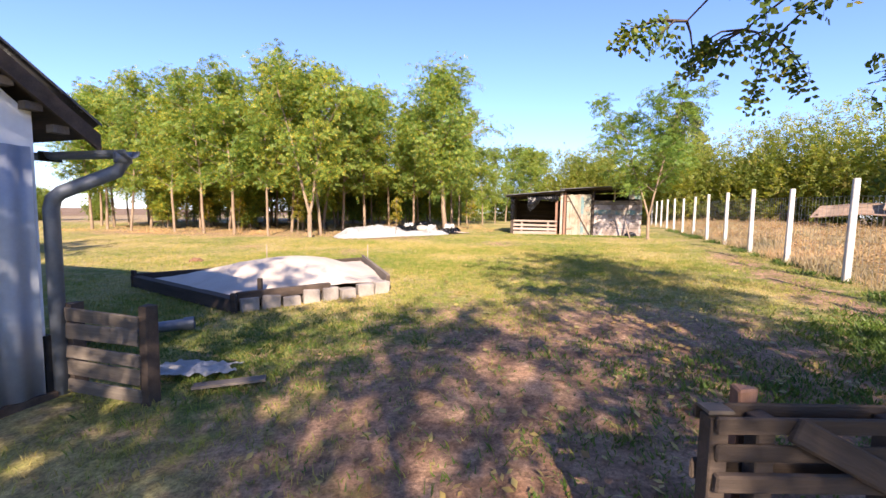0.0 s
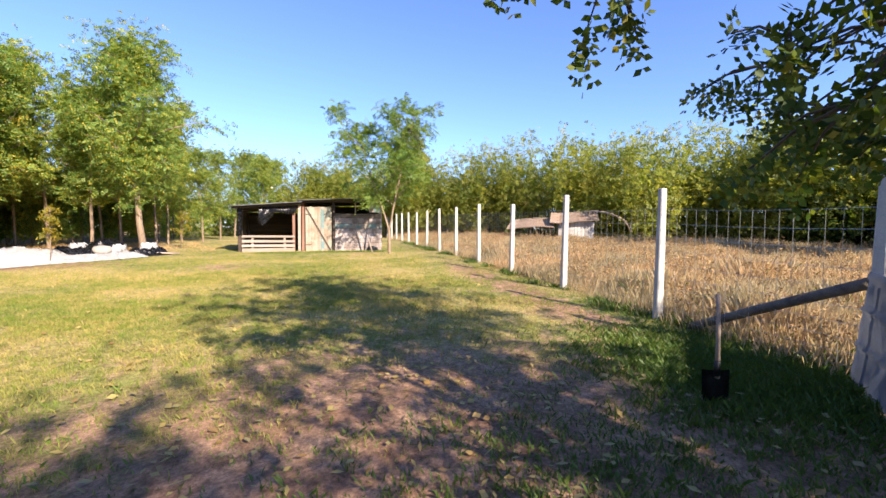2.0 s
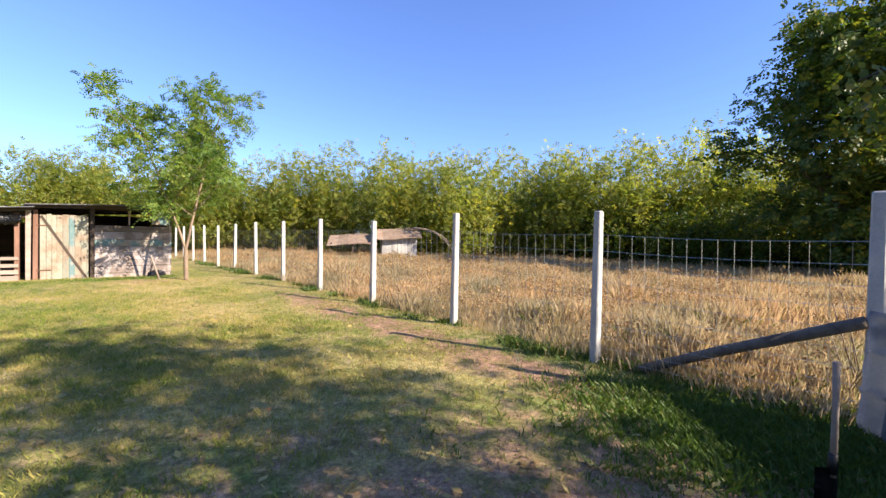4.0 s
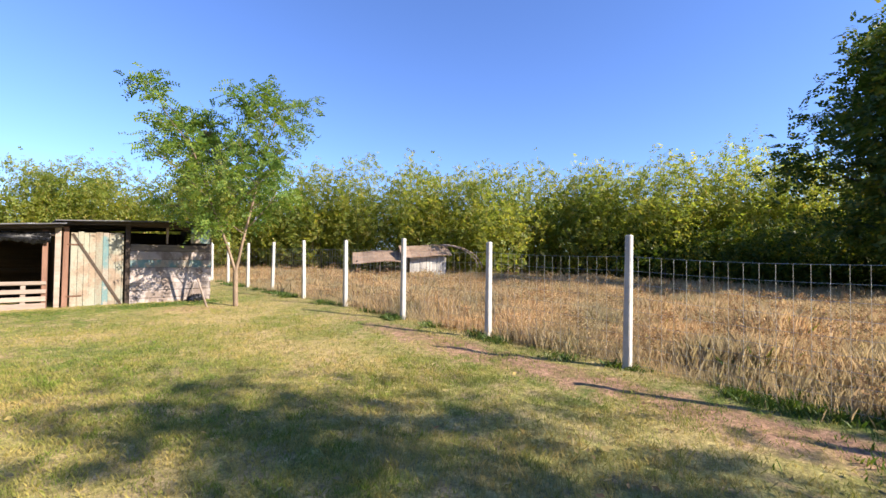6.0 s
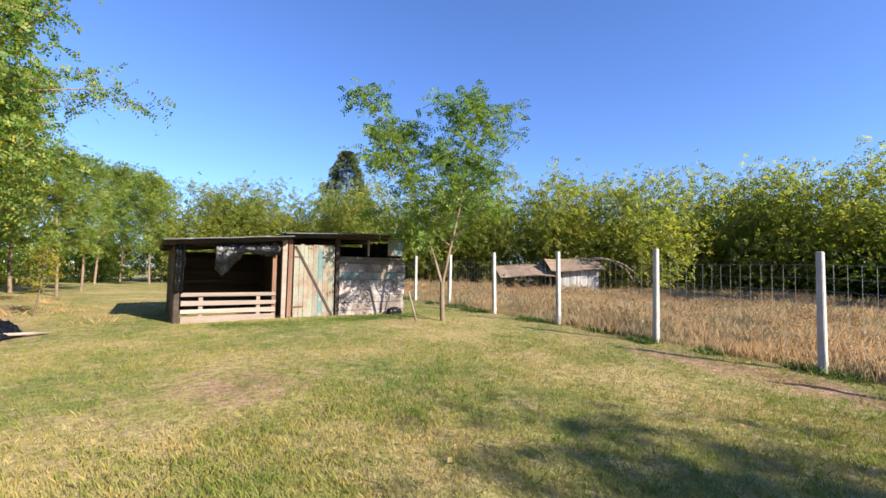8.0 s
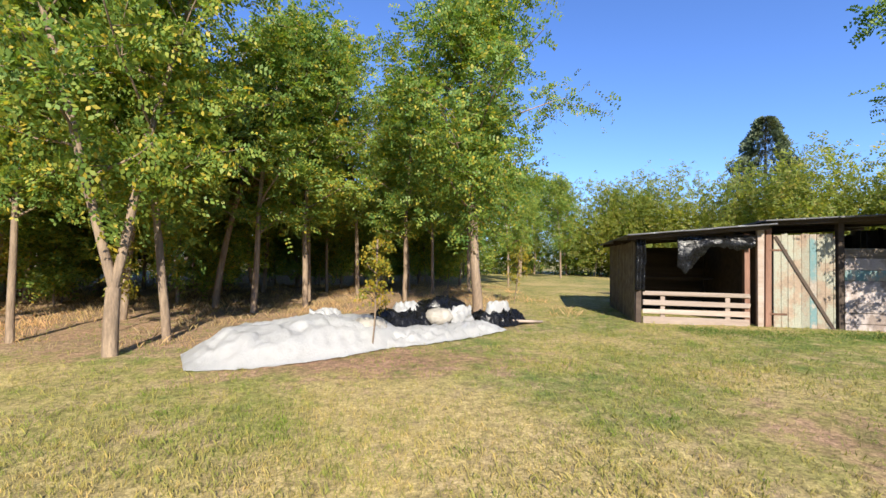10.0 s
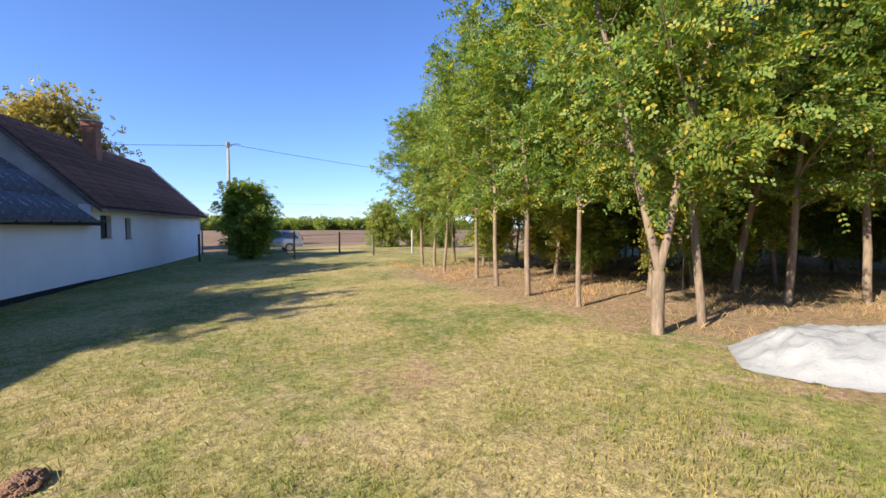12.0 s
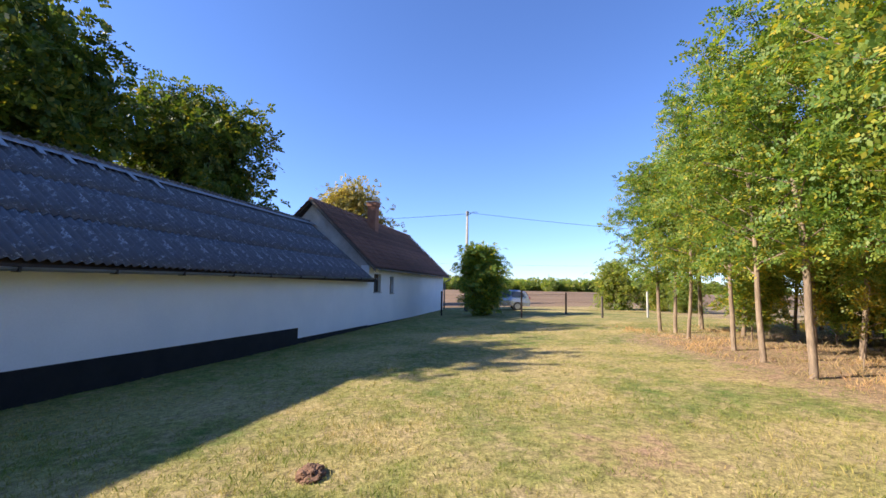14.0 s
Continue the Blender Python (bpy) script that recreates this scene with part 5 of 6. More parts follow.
    single("dry_twigs", bm, MAT_BARK, "tangle of dry twigs at the fence corner", "twigs", kind="stuff")
    # shovel stuck in the ground
    sx, sy = 3.57, 3.03
    sh = thing("shovel", Matrix.Translation(gp(sx, sy)) @ Matrix.Rotation(-0.05, 4, "Y") @ Matrix.Rotation(-0.75, 4, "Z"), "shovel with a wooden handle stuck upright in the grass", "shovel")
    bm = bmesh.new()
    bm_tube(bm, [(0, 0, 0.20), (0.005, 0, 0.55), (0, 0, 0.86)], [0.019, 0.017, 0.018], 8)
    part("handle", bm, MAT_PALE, sh, "pale wooden handle")
    bm = bmesh.new()
    rows = []
    for j in range(9):
        t = j / 8
        w = 0.10 * (1 - 0.35 * t ** 4) if t < 0.9 else 0.055
        rows.append([bm.verts.new((w * s, 0.03 * s * s, 0.26 - 0.33 * t)) for s in (-1, -0.5, 0, 0.5, 1)])
    for r, s in zip(rows, rows[1:]):
        for k in range(4):
            bm.faces.new((r[k], r[k + 1], s[k + 1], s[k]))
    bmesh.ops.solidify(bm, geom=bm.faces[:], thickness=0.004)
    part("blade", bm, MAT_STEEL, sh, "black steel blade", True)
    bm = bmesh.new()
    bm_tube(bm, [(0, 0, 0.34), (0, 0.005, 0.22)], [0.022, 0.026], 8)
    part("socket", bm, MAT_STEEL, sh)
    # molehill: one crumbly heap
    mh = bmesh.new()
    bmesh.ops.create_icosphere(mh, subdivisions=5, radius=1)
    for v in mh.verts:
        d = v.co.normalized()
        lump = 1 + 0.30 * noise.noise(d * 2.3) + 0.22 * abs(noise.noise(d * 5.5)) + 0.12 * noise.noise(d * 12)
        v.co = Vector((d.x * 0.15, d.y * 0.12, d.z * 0.08)) * lump
    single("molehill", mh, two_scale("loose_earth", (0.16, 0.085, 0.05), (0.28, 0.15, 0.085), 6, 40, 0.95, bumps=0.8), "small brown molehill in the lawn", "molehill", m=Matrix.Translation(gp(-6.85, 10.66)))


build_sandbox()
build_clutter()


# ---------------------------------------------------------------- street side: gate posts, pole, bush, car
def build_street():
    rnd = random.Random(14)
    for x, y, h, mat, lab in ((-26.2, 18.4, 1.5, MAT_DARKWOOD, "dark wooden gate post"), (-28.5, 21.9, 1.35, MAT_DARKWOOD, "dark wooden gate post"), (-25.2, 22.6, 1.15, MAT_WEATHERED, "weathered wooden fence post"), (-25.0, 25.1, 1.4, MAT_CONCRETE, "pale concrete fence post"), (-29.6, 14.3, 1.5, MAT_DARKWOOD, "dark wooden gate post")):
        bm = bmesh.new()
        bm_box(bm, -0.045, 0.045, -0.045, 0.045, -0.1, h, None, 0.008, rnd)
        bm_bevel(bm, 0.01)
        single("gate_post", bm, mat, lab, "post", m=Matrix.Translation(gp(x, y)))
    bm = bmesh.new()
    for h in (0.3, 0.75, 1.25):
        wire(bm, gp(-26.2, 18.4, h), gp(-28.5, 21.9, h - 0.04), 0.012 if h > 1 else 0.006)
        wire(bm, gp(-28.5, 21.9, h), gp(-25.0, 25.1, h - 0.04), 0.006)
    single("strand_wire", bm, MAT_RUST, "rusty strand wires between the gate posts", "wire")
    # concrete power pole with lamp and wires
    px, py = -33.5, 16.5
    pole = thing("power_pole", Matrix.Translation(gp(px, py)), "pale concrete A-frame power pole beside the road", "power pole")
    for s in (-1, 1):
        bm = bmesh.new()
        bm_tube(bm, [(0.32 * s, 0, -0.2), (0.06 * s, 0, 7.0)], [0.10, 0.07], 8)
        part("leg", bm, MAT_POLE, pole)
    bm = bmesh.new()
    bm_box(bm, -0.14, 0.14, -0.09, 0.09, 6.9, 7.25)
    bm_bevel(bm, 0.02)
    part("head", bm, MAT_POLE, pole)
    for z in (2.2, 4.2):
        bm = bmesh.new()
        w = 0.32 - 0.037 * z
        bm_box(bm, -w, w, -0.05, 0.05, z, z + 0.1)
        part("tie", bm, MAT_POLE, pole)
    bm = bmesh.new()
    bm_tube(bm, [(0, 0.1, 7.0), (0.0, 0.4, 7.2), (0, 0.75, 7.2)], [0.025, 0.025, 0.02], 6)
    part("lamp_arm", bm, MAT_ZINC, pole)
    z0 = ground_z(px, py) + 7.15
    bm = bmesh.new()
    for (ax, ay, az), (bx, by, bz) in (((px, py, z0), (px + 2, py + 34, z0 - 0.2)), ((px, py, z0 - 0.1), (px - 3, py - 30, z0)), ((px - 60, py - 40, z0 + 0.5), (px - 55, py + 60, z0 + 0.2))):
        n = 14
        pts = [Vector((ax + (bx - ax) * k / n, ay + (by - ay) * k / n, az + (bz - az) * k / n - 0.9 * math.sin(math.pi * k / n))) for k in range(n + 1)]
        for a, b in zip(pts, pts[1:]):
            wire(bm, a, b, 0.014)
    single("power_line", bm, MAT_STEEL, "sagging black overhead power line", "cable")
    # silver estate car
    car = thing("car", Matrix.Translation(gp(-34.4, 19.0)) @ Matrix.Rotation(radians(-98), 4, "Z"), "silver estate car parked on the roadside", "car")
    prof = [(-2.25, 0.35), (-2.3, 0.62), (-2.22, 0.95), (-1.95, 1.40), (-1.5, 1.50), (-0.2, 1.52), (0.55, 1.42), (1.25, 0.98), (2.05, 0.80), (2.28, 0.60), (2.25, 0.32)]
    bm = bmesh.new()
    rows = []
    for s, inset in ((-1, 1), (-0.93, 0), (0.93, 0), (1, 1)):
        row = []
        for x, z in prof:
            w = 0.86 - (0.16 * max(0, z - 0.9) / 0.6)
            zz = z - 0.05 * inset if z > 0.5 else z
            row.append(bm.verts.new((x, w * s, zz)))
        rows.append(row)
    for r, s in zip(rows, rows[1:]):
        for k in range(len(prof) - 1):
            bm.faces.new((r[k], r[k + 1], s[k + 1], s[k])).smooth = True
    for r in (rows[0], rows[-1]):
        bm.faces.new(r)
    bm.faces.new([r[0] for r in rows] + [r[-1] for r in reversed(rows)])
    part("body", bm, MAT_CARPAINT, car)
    for s in (-1, 1):
        for q in ([(-1.88, 1.02), (-1.72, 1.36), (-0.95, 1.40), (-0.95, 1.02)], [(-0.87, 1.02), (-0.87, 1.40), (0.02, 1.41), (0.02, 1.0)], [(0.10, 1.0), (0.10, 1.40), (0.50, 1.32), (1.02, 1.0)]):
            bm = bmesh.new()
            f = [bm.verts.new((x, s * (0.875 - 0.16 * max(0, z - 0.9) / 0.6), z)) for x, z in q]
            b = [bm.verts.new((x, s * (0.855 - 0.16 * max(0, z - 0.9) / 0.6), z)) for x, z in q]
            bm.faces.new(f), bm.faces.new(b)
            for k in range(4):
                bm.faces.new((f[k], f[(k + 1) % 4], b[(k + 1) % 4], b[k]))
            part("side_window", bm, MAT_GLASS, car)
    bm = bmesh.new()
    bm_box(bm, -2.20, -2.0, -0.62, 0.62, 1.02, 1.36)
    for v in bm.verts:
        v.co.x += 0.55 * (v.co.z - 1.02) - 0.02
    part("rear_window", bm, MAT_GLASS, car)
    for s in (-1, 1):
        bm = bmesh.new()
        bm_box(bm, -2.30, -2.16, s * 0.72 - 0.09, s * 0.72 + 0.09, 0.78, 1.02)
        part("tail_lamp", bm, MAT_LAMPRED, car)
        for x in (-1.38, 1.38):
            wh = new("wheel")
            wh.parent = car
            for nm, r, mt, w in (("tyre", 0.32, MAT_TYRE, 0.10), ("rim", 0.20, MAT_WIRE, 0.106)):
                bm = bmesh.new()
                bmesh.ops.create_cone(bm, cap_ends=True, segments=20, radius1=r, radius2=r, depth=w * 2, matrix=Matrix.Translation((x, s * 0.78, 0.32)) @ Matrix.Rotation(math.pi / 2, 4, "X"))
                part(nm, bm, mt, wh)
    # dark board fence piece beside the house corner
    gt = thing("yard_gate", Matrix.Translation(gp(-36.6, 14.3)) @ Matrix.Rotation(radians(75), 4, "Z"), "dark brown board gate beside the farmhouse", "gate")
    for k in range(9):
        bm = bmesh.new()
        bm_box(bm, 0.14 * k - 0.9, 0.14 * k - 0.78, 0, 0.03, 0.0, 1.3)
        part("board", bm, MAT_REDWOOD, gt)


build_street()

# ---------------------------------------------------------------- shrubs, spruce and the saplings
bush_me = tree_meshes("shrub", 101, 3.3, 0.08, 1.25, 0.05, 30, MAT_LOCUST, MAT_DARKBARK, 8, 0.18, 0.042, 6, twigs=6, scatter=0.16, low=1.3)
plant_tree("shrub", bush_me, -28.8, 16.7, 0, (1.75, 1.26), "dense green shrub at the road gate", "shrub")
low_me = tree_meshes("shrub", 103, 2.6, 0.04, 1.5, 0.05, 18, MAT_WOODS, MAT_DARKBARK, 8, 0.24, 0.06, 5, twigs=5, scatter=0.25)
for k, (x, y, s) in enumerate(((-33, 27.5, 1.25), (-31, 29.5, 0.9), (-28.5, 30, 0.8), (-25.5, 31.5, 0.75), (-34, 31, 1.0), (-22.5, 33.5, 0.8))):
    plant_tree("shrub", low_me, x, y, k * 1.3, (s, s), "olive green shrub along the roadside fence", "shrub", "shrubs along the road")
sap_me = tree_meshes("sapling", 111, 1.95, 0.42, 0.30, 0.014, 9, MAT_YELLOW, MAT_BARK, 3, 0.13, 0.026, 4, twigs=2, scatter=0.05, low=0.3)
plant_tree("sapling", sap_me, -2.50, 17.75, 0, (1, 1), "thin sapling with sparse yellowing leaves", "sapling")
for k, (x, y) in enumerate(((-7.2, 19.6), (0.9, 23.2), (-10.4, 20.6), (-12.3, 21.6))):
    plant_tree("sapling", sap_me, x, y, k * 1.1, (1.2, 1.0), "thin sapling under the grove", "sapling", "saplings under the grove")


def build_spruce(x, y, height, radius):
    t = thing("spruce", Matrix.Translation(gp(x, y)), "dark blue-green spruce behind the woods", "tree")
    bm = bmesh.new()
    bm_tube(bm, [(0, 0, -0.1), (0, 0, height)], [0.2, 0.02], 8)
    part("trunk", bm, MAT_DARKBARK, t)
    r = np.random.default_rng(5)
    c, a = [], []
    for k in range(2600):
        h = r.uniform(0.08, 1) ** 0.8
        ang = r.uniform(0, 6.283)
        lay = abs(math.sin(h * 24)) * 0.4 + 0.6
        rad = radius * (1 - h) ** 0.72 * (1 + 0.18 * math.sin(3 * ang + 9 * h)) * lay * r.uniform(0.45, 1.0) + 0.05
        c.append((rad * math.cos(ang), rad * math.sin(ang), height * h))
        a.append((math.cos(ang), math.sin(ang), -0.15))
    v, f = leaves_np(np.array(c), np.array(a), r, 0.38, 0.08, 8, 0.25)
    me = np_mesh("crown", v, f)
    me.materials.append(MAT_SPRUCE)
    ob = new("crown", me)
    ob.parent = t


build_spruce(19.8, 36.5, 10.2, 3.9)


# ---------------------------------------------------------------- woods and hut beyond the meadow
def leaf_cloud(name, blobs, per, size, mat, label, seed, kind="stuff", category="woods"):
    """Many small leaves in uneven, overlapping crowns: (x, y, z, rx, rz)."""
    r = np.random.default_rng(seed)
    c = []
    for x, y, z, rx, rz in blobs:
        n = int(per * rx * rx)
        d = r.normal(size=(n, 3))
        d /= np.linalg.norm(d, axis=1, keepdims=True)
        lump = 1 + 0.28 * np.sin(d[:, :1] * 5 + x) * np.sin(d[:, 1:2] * 6 + y) + 0.06 * r.normal(size=(n, 1))
        c.append(np.array([x, y, z]) + d * lump * (r.uniform(0.2, 1.0, (n, 1)) ** 0.3) * np.array([rx, rx, rz]))
    c = np.concatenate(c)
    c = c[c[:, 2] > 0.6]
    v, f = leaves_np(c, r.normal(size=c.shape) * np.array([1, 1, 0.7]), r, size * 2.2, size * 0.55, 4, 0.3, 0.4)
    me = np_mesh(name, v, f)
    me.materials.append(mat)
    return tagged(new(name, me), label, category, kind=kind)


def build_woods():
    rnd = random.Random(31)
    blobs, stems = [], []

    def stand(ax, ay, bx, by, rows, gap, step, h0, h1):
        L = math.hypot(bx - ax, by - ay)
        nx, ny = (by - ay) / L, -(bx - ax) / L
        for r in range(rows):
            n = int(L / step)
            for k in range(n):
                t = (k + rnd.random()) / n
                x = ax + (bx - ax) * t + nx * (r * gap + rnd.uniform(-0.8, 0.8))
                y = ay + (by - ay) * t + ny * (r * gap + rnd.uniform(-0.8, 0.8))
                h = rnd.uniform(h0, h1) + 0.5 * r
                z = ground_z(x, y)
                rx = rnd.uniform(1.3, 2.1)
                blobs.append((x, y, z + h * 0.66, rx, h * 0.36))
                blobs.append((x + rnd.uniform(-1, 1), y + rnd.uniform(-1, 1), z + h * 0.38, rx * 0.9, h * 0.30))
                if r in (0, 2):
                    blobs.append((x + rnd.uniform(-1, 1), y + rnd.uniform(-1, 1), z + 0.9, 1.2, 0.9))
                stems.append((x, y, z, h))
    stand(16, 46, 26, 29, 4, 2.2, 1.9, 4.4, 5.6)
    stand(26, 29, 34, 12, 4, 2.2, 1.9, 4.8, 6.0)
    stand(34, 12, 36, -8, 4, 2.2, 2.1, 5.0, 6.4)
    leaf_cloud("woods", blobs, 270, 0.12, MAT_WOODS, "dense olive-green locust woods beyond the meadow", 40)
    far = []
    for k in range(30):
        x, y = -12 + 28 * k / 30 + rnd.uniform(-1, 1), 46 + rnd.uniform(-2, 4)
        h = rnd.uniform(3.6, 5.2)
        far.append((x, y, ground_z(x, y) + h * 0.62, rnd.uniform(1.6, 2.3), h * 0.42))
        far.append((x, y - 1, ground_z(x, y) + 1.2, 1.9, 1.3))
    for k in range(18):
        x, y = -13 + 15 * k / 18 + rnd.uniform(-1, 1), 40 + rnd.uniform(-2, 2)
        far.append((x, y, ground_z(x, y) + 1.5, 1.8, 1.7))
    leaf_cloud("thicket", far, 95, 0.14, MAT_LOCUST, "dark thicket closing the back of the grove", 41)
    # added dark-leaved mass standing in for the deep shade below the woods
    shade = []
    for k in range(26):
        t = k / 25
        x, y = 28.5 - 5.0 * t + rnd.uniform(-1, 1), 10.0 - 16 * t + rnd.uniform(-1, 1)
        h = rnd.uniform(2.2, 3.4)
        shade.append((x, y, ground_z(x, y) + h * 0.55, rnd.uniform(1.3, 1.9), h * 0.5))
        shade.append((x + 1.5, y, ground_z(x, y) + 0.8, 1.5, 0.9))
    leaf_cloud("elder_thicket", shade, 210, 0.12, MAT_WALNUT, "dark thicket added to stand in for shade at the foot of the woods", 43)
    bm = bmesh.new()
    for x, y, z, h in stems:
        for q in range(2):
            a = rnd.uniform(-0.6, 0.6)
            bm_tube(bm, [(x + a, y, z - 0.1), (x + a + rnd.uniform(-0.3, 0.3), y, z + h * 0.5)], [0.025, 0.010], 4, False)
    single("woods_stems", bm, MAT_DARKBARK, "thin dark stems of the locust woods", "woods", kind="stuff")
    # tall tree line at the horizon beyond the ploughed field
    line = []
    for k in range(230):
        t = k / 230
        x, y = -330 + rnd.uniform(-25, 25), -160 + 480 * t
        h = rnd.uniform(6.0, 9.5)
        line.append((x, y, ground_z(x, y) + h * 0.45, rnd.uniform(3.5, 5.5), h * 0.55))
    leaf_cloud("distant_tree_line", line, 9, 1.5, MAT_WOODS, "distant tree line beyond the ploughed field", 42)
    # hut in the meadow
    hut = thing("hut", Matrix.Translation(gp(21.9, 19.3, -0.3)) @ Matrix.Rotation(radians(-50), 4, "Z"), "dilapidated pale board hut with a sagging rusty roof", "hut")
    for k in range(11):
        bm = bmesh.new()
        bm_box(bm, -1.0 + 0.185 * k, -0.83 + 0.185 * k, -1.2, -1.17, -0.1, 1.62 + rnd.uniform(-0.05, 0.05), None, 0.015, rnd)
        part("board", bm, MAT_BLEACHED, hut)
    bm = bmesh.new()
    bm_box(bm, -1.0, 1.0, -1.16, 1.2, -0.1, 1.6)
    part("wall", bm, MAT_WEATHERED, hut)
    for x0, x1, pts, lab in ((-1.5, 1.25, [(-1.55, 1.62), (0, 2.25), (1.5, 1.75)], "rusty sagging roof"), (-4.1, -1.3, [(-1.5, 1.35), (1.0, 1.95)], "")):
        w = (x1 - x0) / 5
        for k in range(5):
            bm = bmesh.new()
            slab(bm, x0 + k * w, x0 + (k + 1) * w + 0.03, pts, 0.04)
            for v in bm.verts:
                v.co.z += 0.05 * math.sin(v.co.x * 2) + 0.03 * v.co.x + 0.008 * (k % 2)
            part("roof_sheet", bm, MAT_HUTROOF, hut, lab if k == 0 else "")
    for x in (-3.9, -2.7, -1.5):
        bm = bmesh.new()
        bm_box(bm, x, x + 0.08, -1.3, -1.22, -0.1, 1.33, None, 0.01, rnd)
        part("post", bm, MAT_DARKWOOD, hut)
    for y in (-1.3, -0.6):
        bm = bmesh.new()
        bm_tube(bm, [(0.8 + 2.3 * math.sin(0.19 * k), y, 0.9 + 1.35 * math.cos(0.19 * k)) for k in range(9)], [0.035] * 9, 6)
        part("hoop", bm, MAT_PALE, hut, "bent pale pole")


build_woods()


# ---------------------------------------------------------------- grass, meadow, weeds, fallen leaves
def blades(name, xs, ys, lengths, width, lean, mat, label, seed, per=3, category="grass", spread=0.03):
    """Bent blades in small tufts, rooted in the ground."""
    r = np.random.default_rng(seed)
    xs, ys, lengths = np.repeat(xs, per), np.repeat(ys, per), np.repeat(lengths, per)
    n = len(xs)
    xs, ys = xs + r.normal(size=n) * spread, ys + r.normal(size=n) * spread
    u, v = 14 * np.tanh(xs / 14), 22 * np.tanh(ys / 22)
    z = 0.3754 + 0.03912 * u + 0.03568 * v - 0.0016986 * u * v - 0.01
    L = lengths * r.uniform(0.6, 1.25, n)
    a, w = r.uniform(0, 6.283, n), width * r.uniform(0.7, 1.3, n)
    b = a + r.normal(size=n) * 0.6 + 1.57
    ln = L * lean * r.uniform(0.2, 1.2, n)
    dx, dy = np.cos(a) * w, np.sin(a) * w
    ex, ey = np.cos(b) * ln, np.sin(b) * ln
    p = np.stack([np.stack([xs - dx, ys - dy, z], 1), np.stack([xs + dx, ys + dy, z], 1),
                  np.stack([xs + dx * 0.7 + ex * 0.4, ys + dy * 0.7 + ey * 0.4, z + L * 0.6], 1), np.stack([xs + ex, ys + ey, z + L], 1),
                  ], 1).reshape(-1, 3)
    me = np_mesh(name, p, np.arange(4 * n).reshape(-1, 4))
    me.materials.append(mat)
    return tagged(new(name, me), label, category, kind="stuff")


def in_things(x, y):
    """Under the building, the sand pit or the tarpaulins."""
    if (x + 3.75) * 0.347 + (y - 3.05) * 0.938 < 0.05 and x < -3.4:
        return True
    if -5.6 < x < -1.6 and 5.9 < y < 9.2 and (y - 5.6) > 0.6 * (x + 3.4) and (y - 5.6) > -0.75 * (x + 3.2):
        return True
    s, t = (x + 4.75) * -0.489 + (y - 17.35) * 0.872, (x + 4.75) * 0.872 + (y - 17.35) * 0.489
    if abs(s) < 0.6 and 0.2 < t < 5.5:
        return True
    a, b = (x - 4.93) * 0.963 - (y - 19.49) * 0.27, (x - 4.93) * 0.27 + (y - 19.49) * 0.963
    return -2.3 < a < 3.4 and 0 < b < 3


def build_forbs(m):
    """Withered branching herbs standing above the meadow grass."""
    r = np.random.default_rng(15)
    pick = m[r.choice(len(m), 4200, replace=False)]
    pick = pick[[noise.noise((a * 0.6, b * 0.6, 21)) > -0.12 for a, b in pick[:, :2]]]
    quads = []
    for x, y, h in pick:
        top = h * r.uniform(1.0, 1.5) + 0.12
        z = ground_z(x, y)
        lx, ly = r.normal(size=2) * 0.12 * top
        def strip(a, b, w):
            e = np.array([w, 0, 0]) if r.random() < 0.5 else np.array([0, w, 0])
            quads.append(np.stack([a - e, a + e, b + e * 0.5, b - e * 0.5]))
        a, b = np.array([x, y, z]), np.array([x + lx, y + ly, z + top])
        strip(a, b, 0.0028)
        for k in range(7):
            t = r.uniform(0.4, 1.0)
            p = a + (b - a) * t
            ang = r.uniform(0, 6.283)
            q = p + np.array([math.cos(ang) * 0.09, math.sin(ang) * 0.09, r.uniform(0.05, 0.14)]) * (1.5 - t) * 1.3
            strip(p, q, 0.002)
            for j in range(5):
                c = p + (q - p) * r.uniform(0.4, 1.1) + r.normal(size=3) * 0.012
                d, e = r.normal(size=3) * 0.011, r.normal(size=3) * 0.008
                quads.append(np.stack([c - d, c - e, c + d, c + e]))
    v = np.concatenate(quads)
    me = np_mesh("meadow_forbs", v, np.arange(len(v)).reshape(-1, 4))
    me.materials.append(MAT_FORB)
    tagged(new("meadow_forbs", me), "withered reddish-brown herbs standing in the meadow", "weeds", kind="stuff")


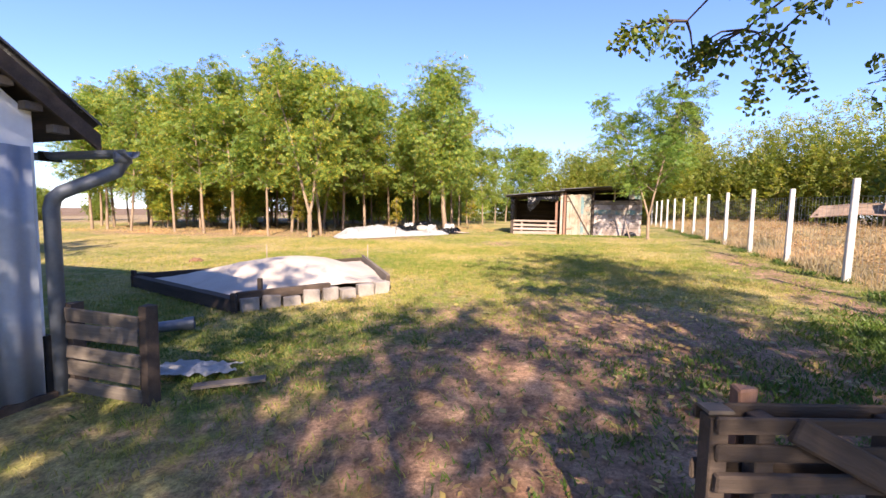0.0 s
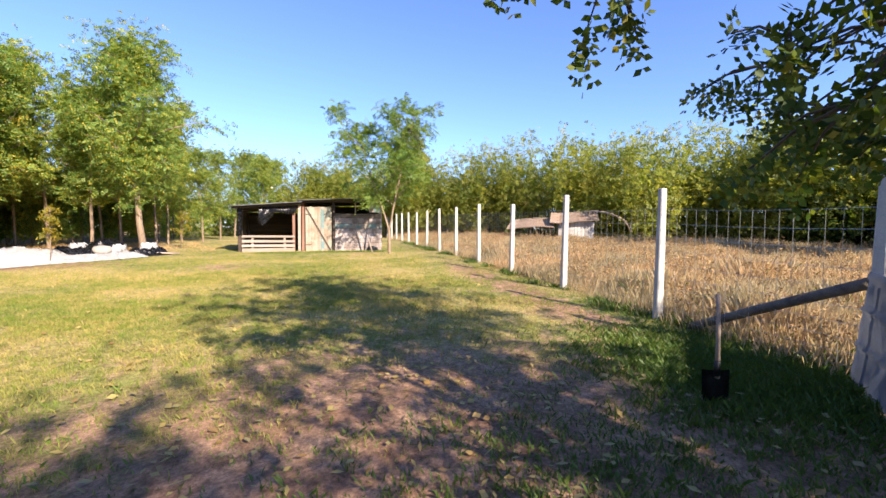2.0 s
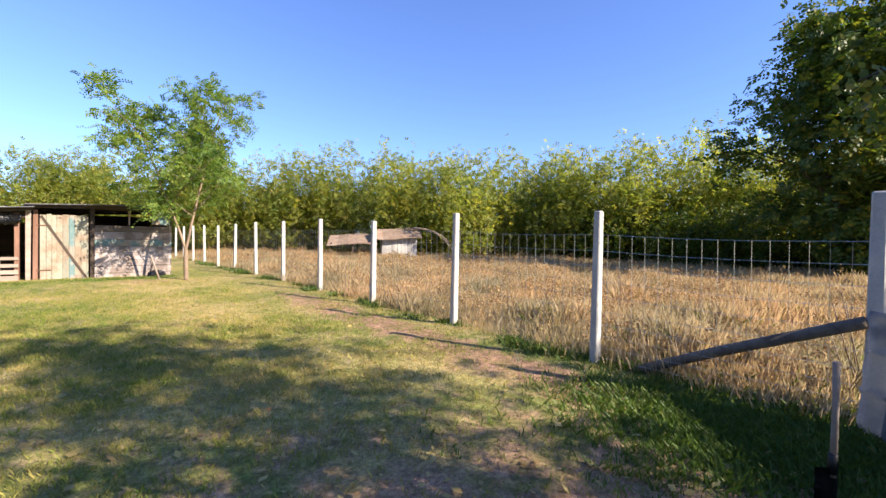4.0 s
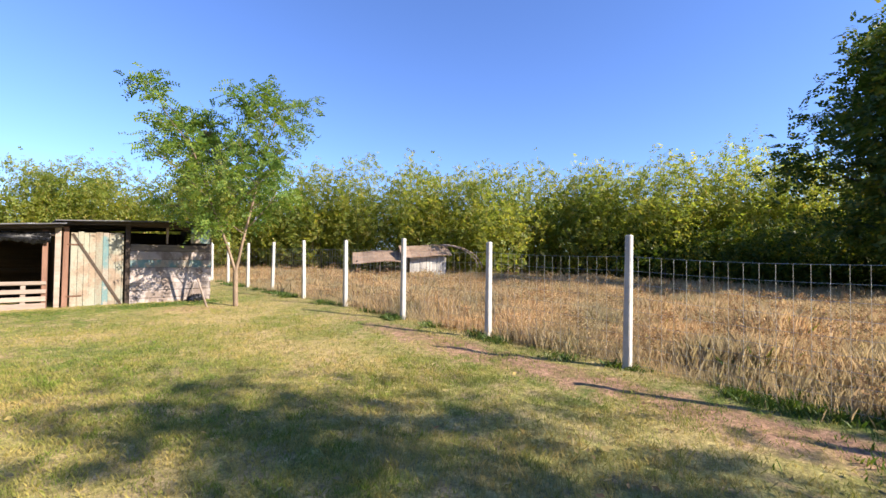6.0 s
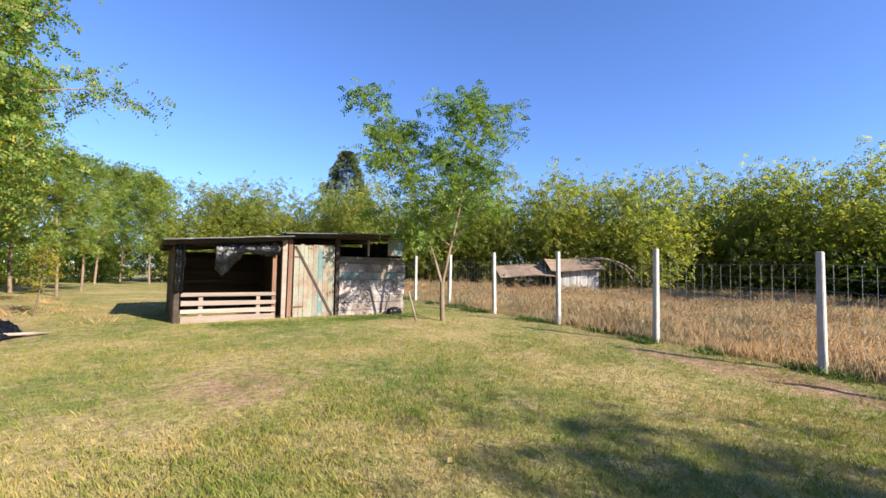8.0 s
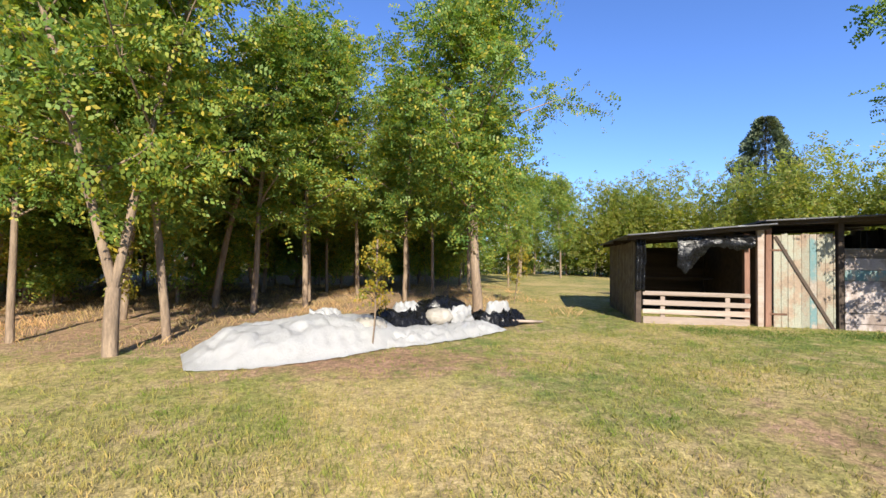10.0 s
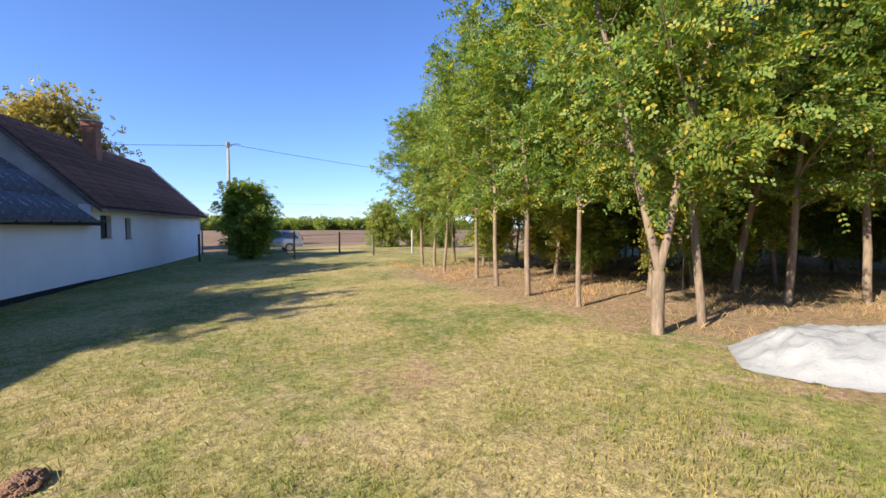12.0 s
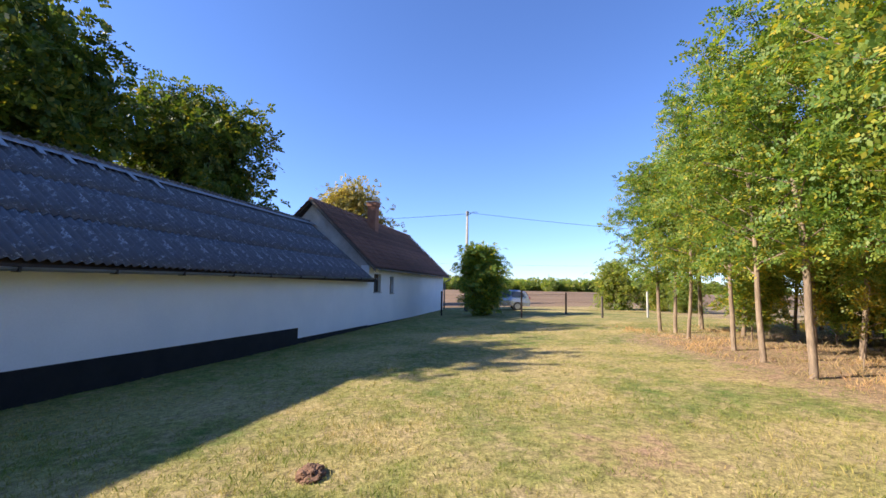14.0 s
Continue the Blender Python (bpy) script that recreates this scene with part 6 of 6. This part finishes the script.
def build_vegetation():
    rnd = random.Random(50)
    lawn = []
    while len(lawn) < 135000:
        if rnd.random() < 0.75:
            x, y = rnd.gauss(0.0, 4.2), rnd.gauss(9.0, 4.5)
        else:
            x, y = rnd.uniform(-22, 10), rnd.uniform(-1, 26)
        f = fence_side(x, y)
        if f > 0.1 or y < -1.5 or x < -24 or in_things(x, y):
            continue
        bare, dry, _ = zones(x, y)
        bare += 0.5 * noise.noise((x * 1.1, y * 1.1, 8))
        if rnd.random() < bare * 1.15:
            continue
        lawn.append((x, y))
    p = np.array(lawn)
    r = np.random.default_rng(1)
    blades("lawn_grass", p[:, 0], p[:, 1], r.uniform(0.022, 0.065, len(p)), 0.0032, 0.7, MAT_BLADE, "short mown lawn grass with yellowed blades", 2, 3)
    # green strip and weeds along the fence foot and in the shaded corner
    weed = []
    for k in range(7000):
        t = rnd.uniform(-0.6, 9)
        x, y = 5.67 + 0.835 * t + rnd.gauss(-0.10, 0.14), 4.71 + 2.352 * t + rnd.gauss(0, 0.2)
        if noise.noise((x * 0.9, y * 0.9, 31)) > 0.05:
            weed.append((x, y, rnd.uniform(0.03, 0.12)))
    for k in range(7000):
        x, y = rnd.gauss(4.5, 0.6), rnd.gauss(3.3, 0.7)
        weed.append((x, y, rnd.uniform(0.03, 0.10)))
    for k in range(2800):
        x, y = rnd.gauss(-2.6, 0.9), rnd.gauss(4.4, 0.7)
        if not in_things(x, y):
            weed.append((x, y, rnd.uniform(0.02, 0.06)))
    for k in range(2600):
        x, y = rnd.gauss(1.6, 1.1), rnd.gauss(2.6, 0.8)
        weed.append((x, y, rnd.uniform(0.02, 0.07)))
    for k in range(3000):
        a, b = rnd.uniform(-1.6, 3.4), rnd.gauss(-0.9, 0.28)
        weed.append((4.93 + 0.963 * a + 0.27 * b, 19.49 - 0.27 * a + 0.963 * b, rnd.uniform(0.015, 0.04)))
    w = np.array(weed)
    blades("weeds", w[:, 0], w[:, 1], w[:, 2], 0.007, 0.9, MAT_WEED, "low leafy green weeds", 3, 4, "weeds", 0.04)
    # tall dry meadow beyond the fence
    mead = []
    while len(mead) < 62000:
        f = abs(rnd.gauss(0, 8.0)) + 0.12
        t = rnd.uniform(-1.5, 16)
        x, y = 5.67 + 0.835 * t + 0.942 * f, 4.71 + 2.352 * t - 0.334 * f
        if x > 33 or (y < 2.7 - 0.28 * (x - 5.1) and x < 8):
            continue
        n = noise.noise((x * 0.35, y * 0.35, 1))
        h = (0.31 + 0.17 * n + 0.30 * max(0, noise.noise((x * 0.9, y * 0.9, 4)))) * (0.5 + 0.5 * soft(f, 0, 1.5))
        mead.append((x, y, max(h, 0.12)))
    m = np.array(mead)
    blades("meadow_grass", m[:, 0], m[:, 1], m[:, 2], 0.0011, 0.40, MAT_STRAW, "tall dry straw-coloured meadow grass beyond the fence", 4, 12, "grass", 0.15)
    build_forbs(m)
    wet = np.array([0.06 + 0.5 * max(0, noise.noise((a * 0.5, b * 0.5, 11))) + (0.22 if b < 6 and a < 11 else 0) for a, b in m[:, :2]])
    green = m[np.random.default_rng(6).random(len(m)) < wet]
    blades("meadow_weeds", green[:, 0], green[:, 1], green[:, 2] * 0.8, 0.007, 0.7, MAT_WEED, "green weeds among the dry meadow grass", 7, 4, "weeds", 0.08)
    # rough dry grass under the grove
    rough = []
    while len(rough) < 6000:
        x, y = rnd.uniform(-20, 2), rnd.uniform(17, 30)
        if y < 18.1 + 0.15 * max(-x - 7, 0) + (2.8 if x > -5 else 0):
            continue
        if noise.noise((x * 0.6, y * 0.6, 2)) + 0.25 > rnd.random() * 0.9:
            rough.append((x, y, rnd.uniform(0.04, 0.15)))
    g = np.array(rough)
    blades("grove_grass", g[:, 0], g[:, 1], g[:, 2], 0.0035, 0.8, MAT_STRAW, "rough dry grass under the grove", 8, 4, "grass", 0.06)
    # fallen leaves
    n = 2600
    r = np.random.default_rng(9)
    x, y = r.normal(1.2, 2.3, n), r.normal(3.6, 2.8, n)
    k = (y > -1) & (x > -3)
    x, y = x[k], y[k]
    c = np.array([[a, b, ground_z(a, b) + 0.035] for a, b in zip(x, y)])
    d = r.normal(size=c.shape) * np.array([1, 1, 0.25])
    d /= np.linalg.norm(d, axis=1, keepdims=True)
    e = np.cross(d, np.array([0, 0, 1.0]) + r.normal(size=c.shape) * 0.3)
    s = r.uniform(0.022, 0.045, (len(c), 1))
    q = np.stack([c - d * s, c + e * s * 0.45 + [0, 0, 0.006], c + d * s, c - e * s * 0.45], 1).reshape(-1, 3)
    me = np_mesh("fallen_leaves", q, np.arange(len(q)).reshape(-1, 4))
    me.materials.append(MAT_LITTER)
    tagged(new("fallen_leaves", me), "yellow fallen walnut leaves scattered on the soil", "leaves", kind="stuff")


build_vegetation()
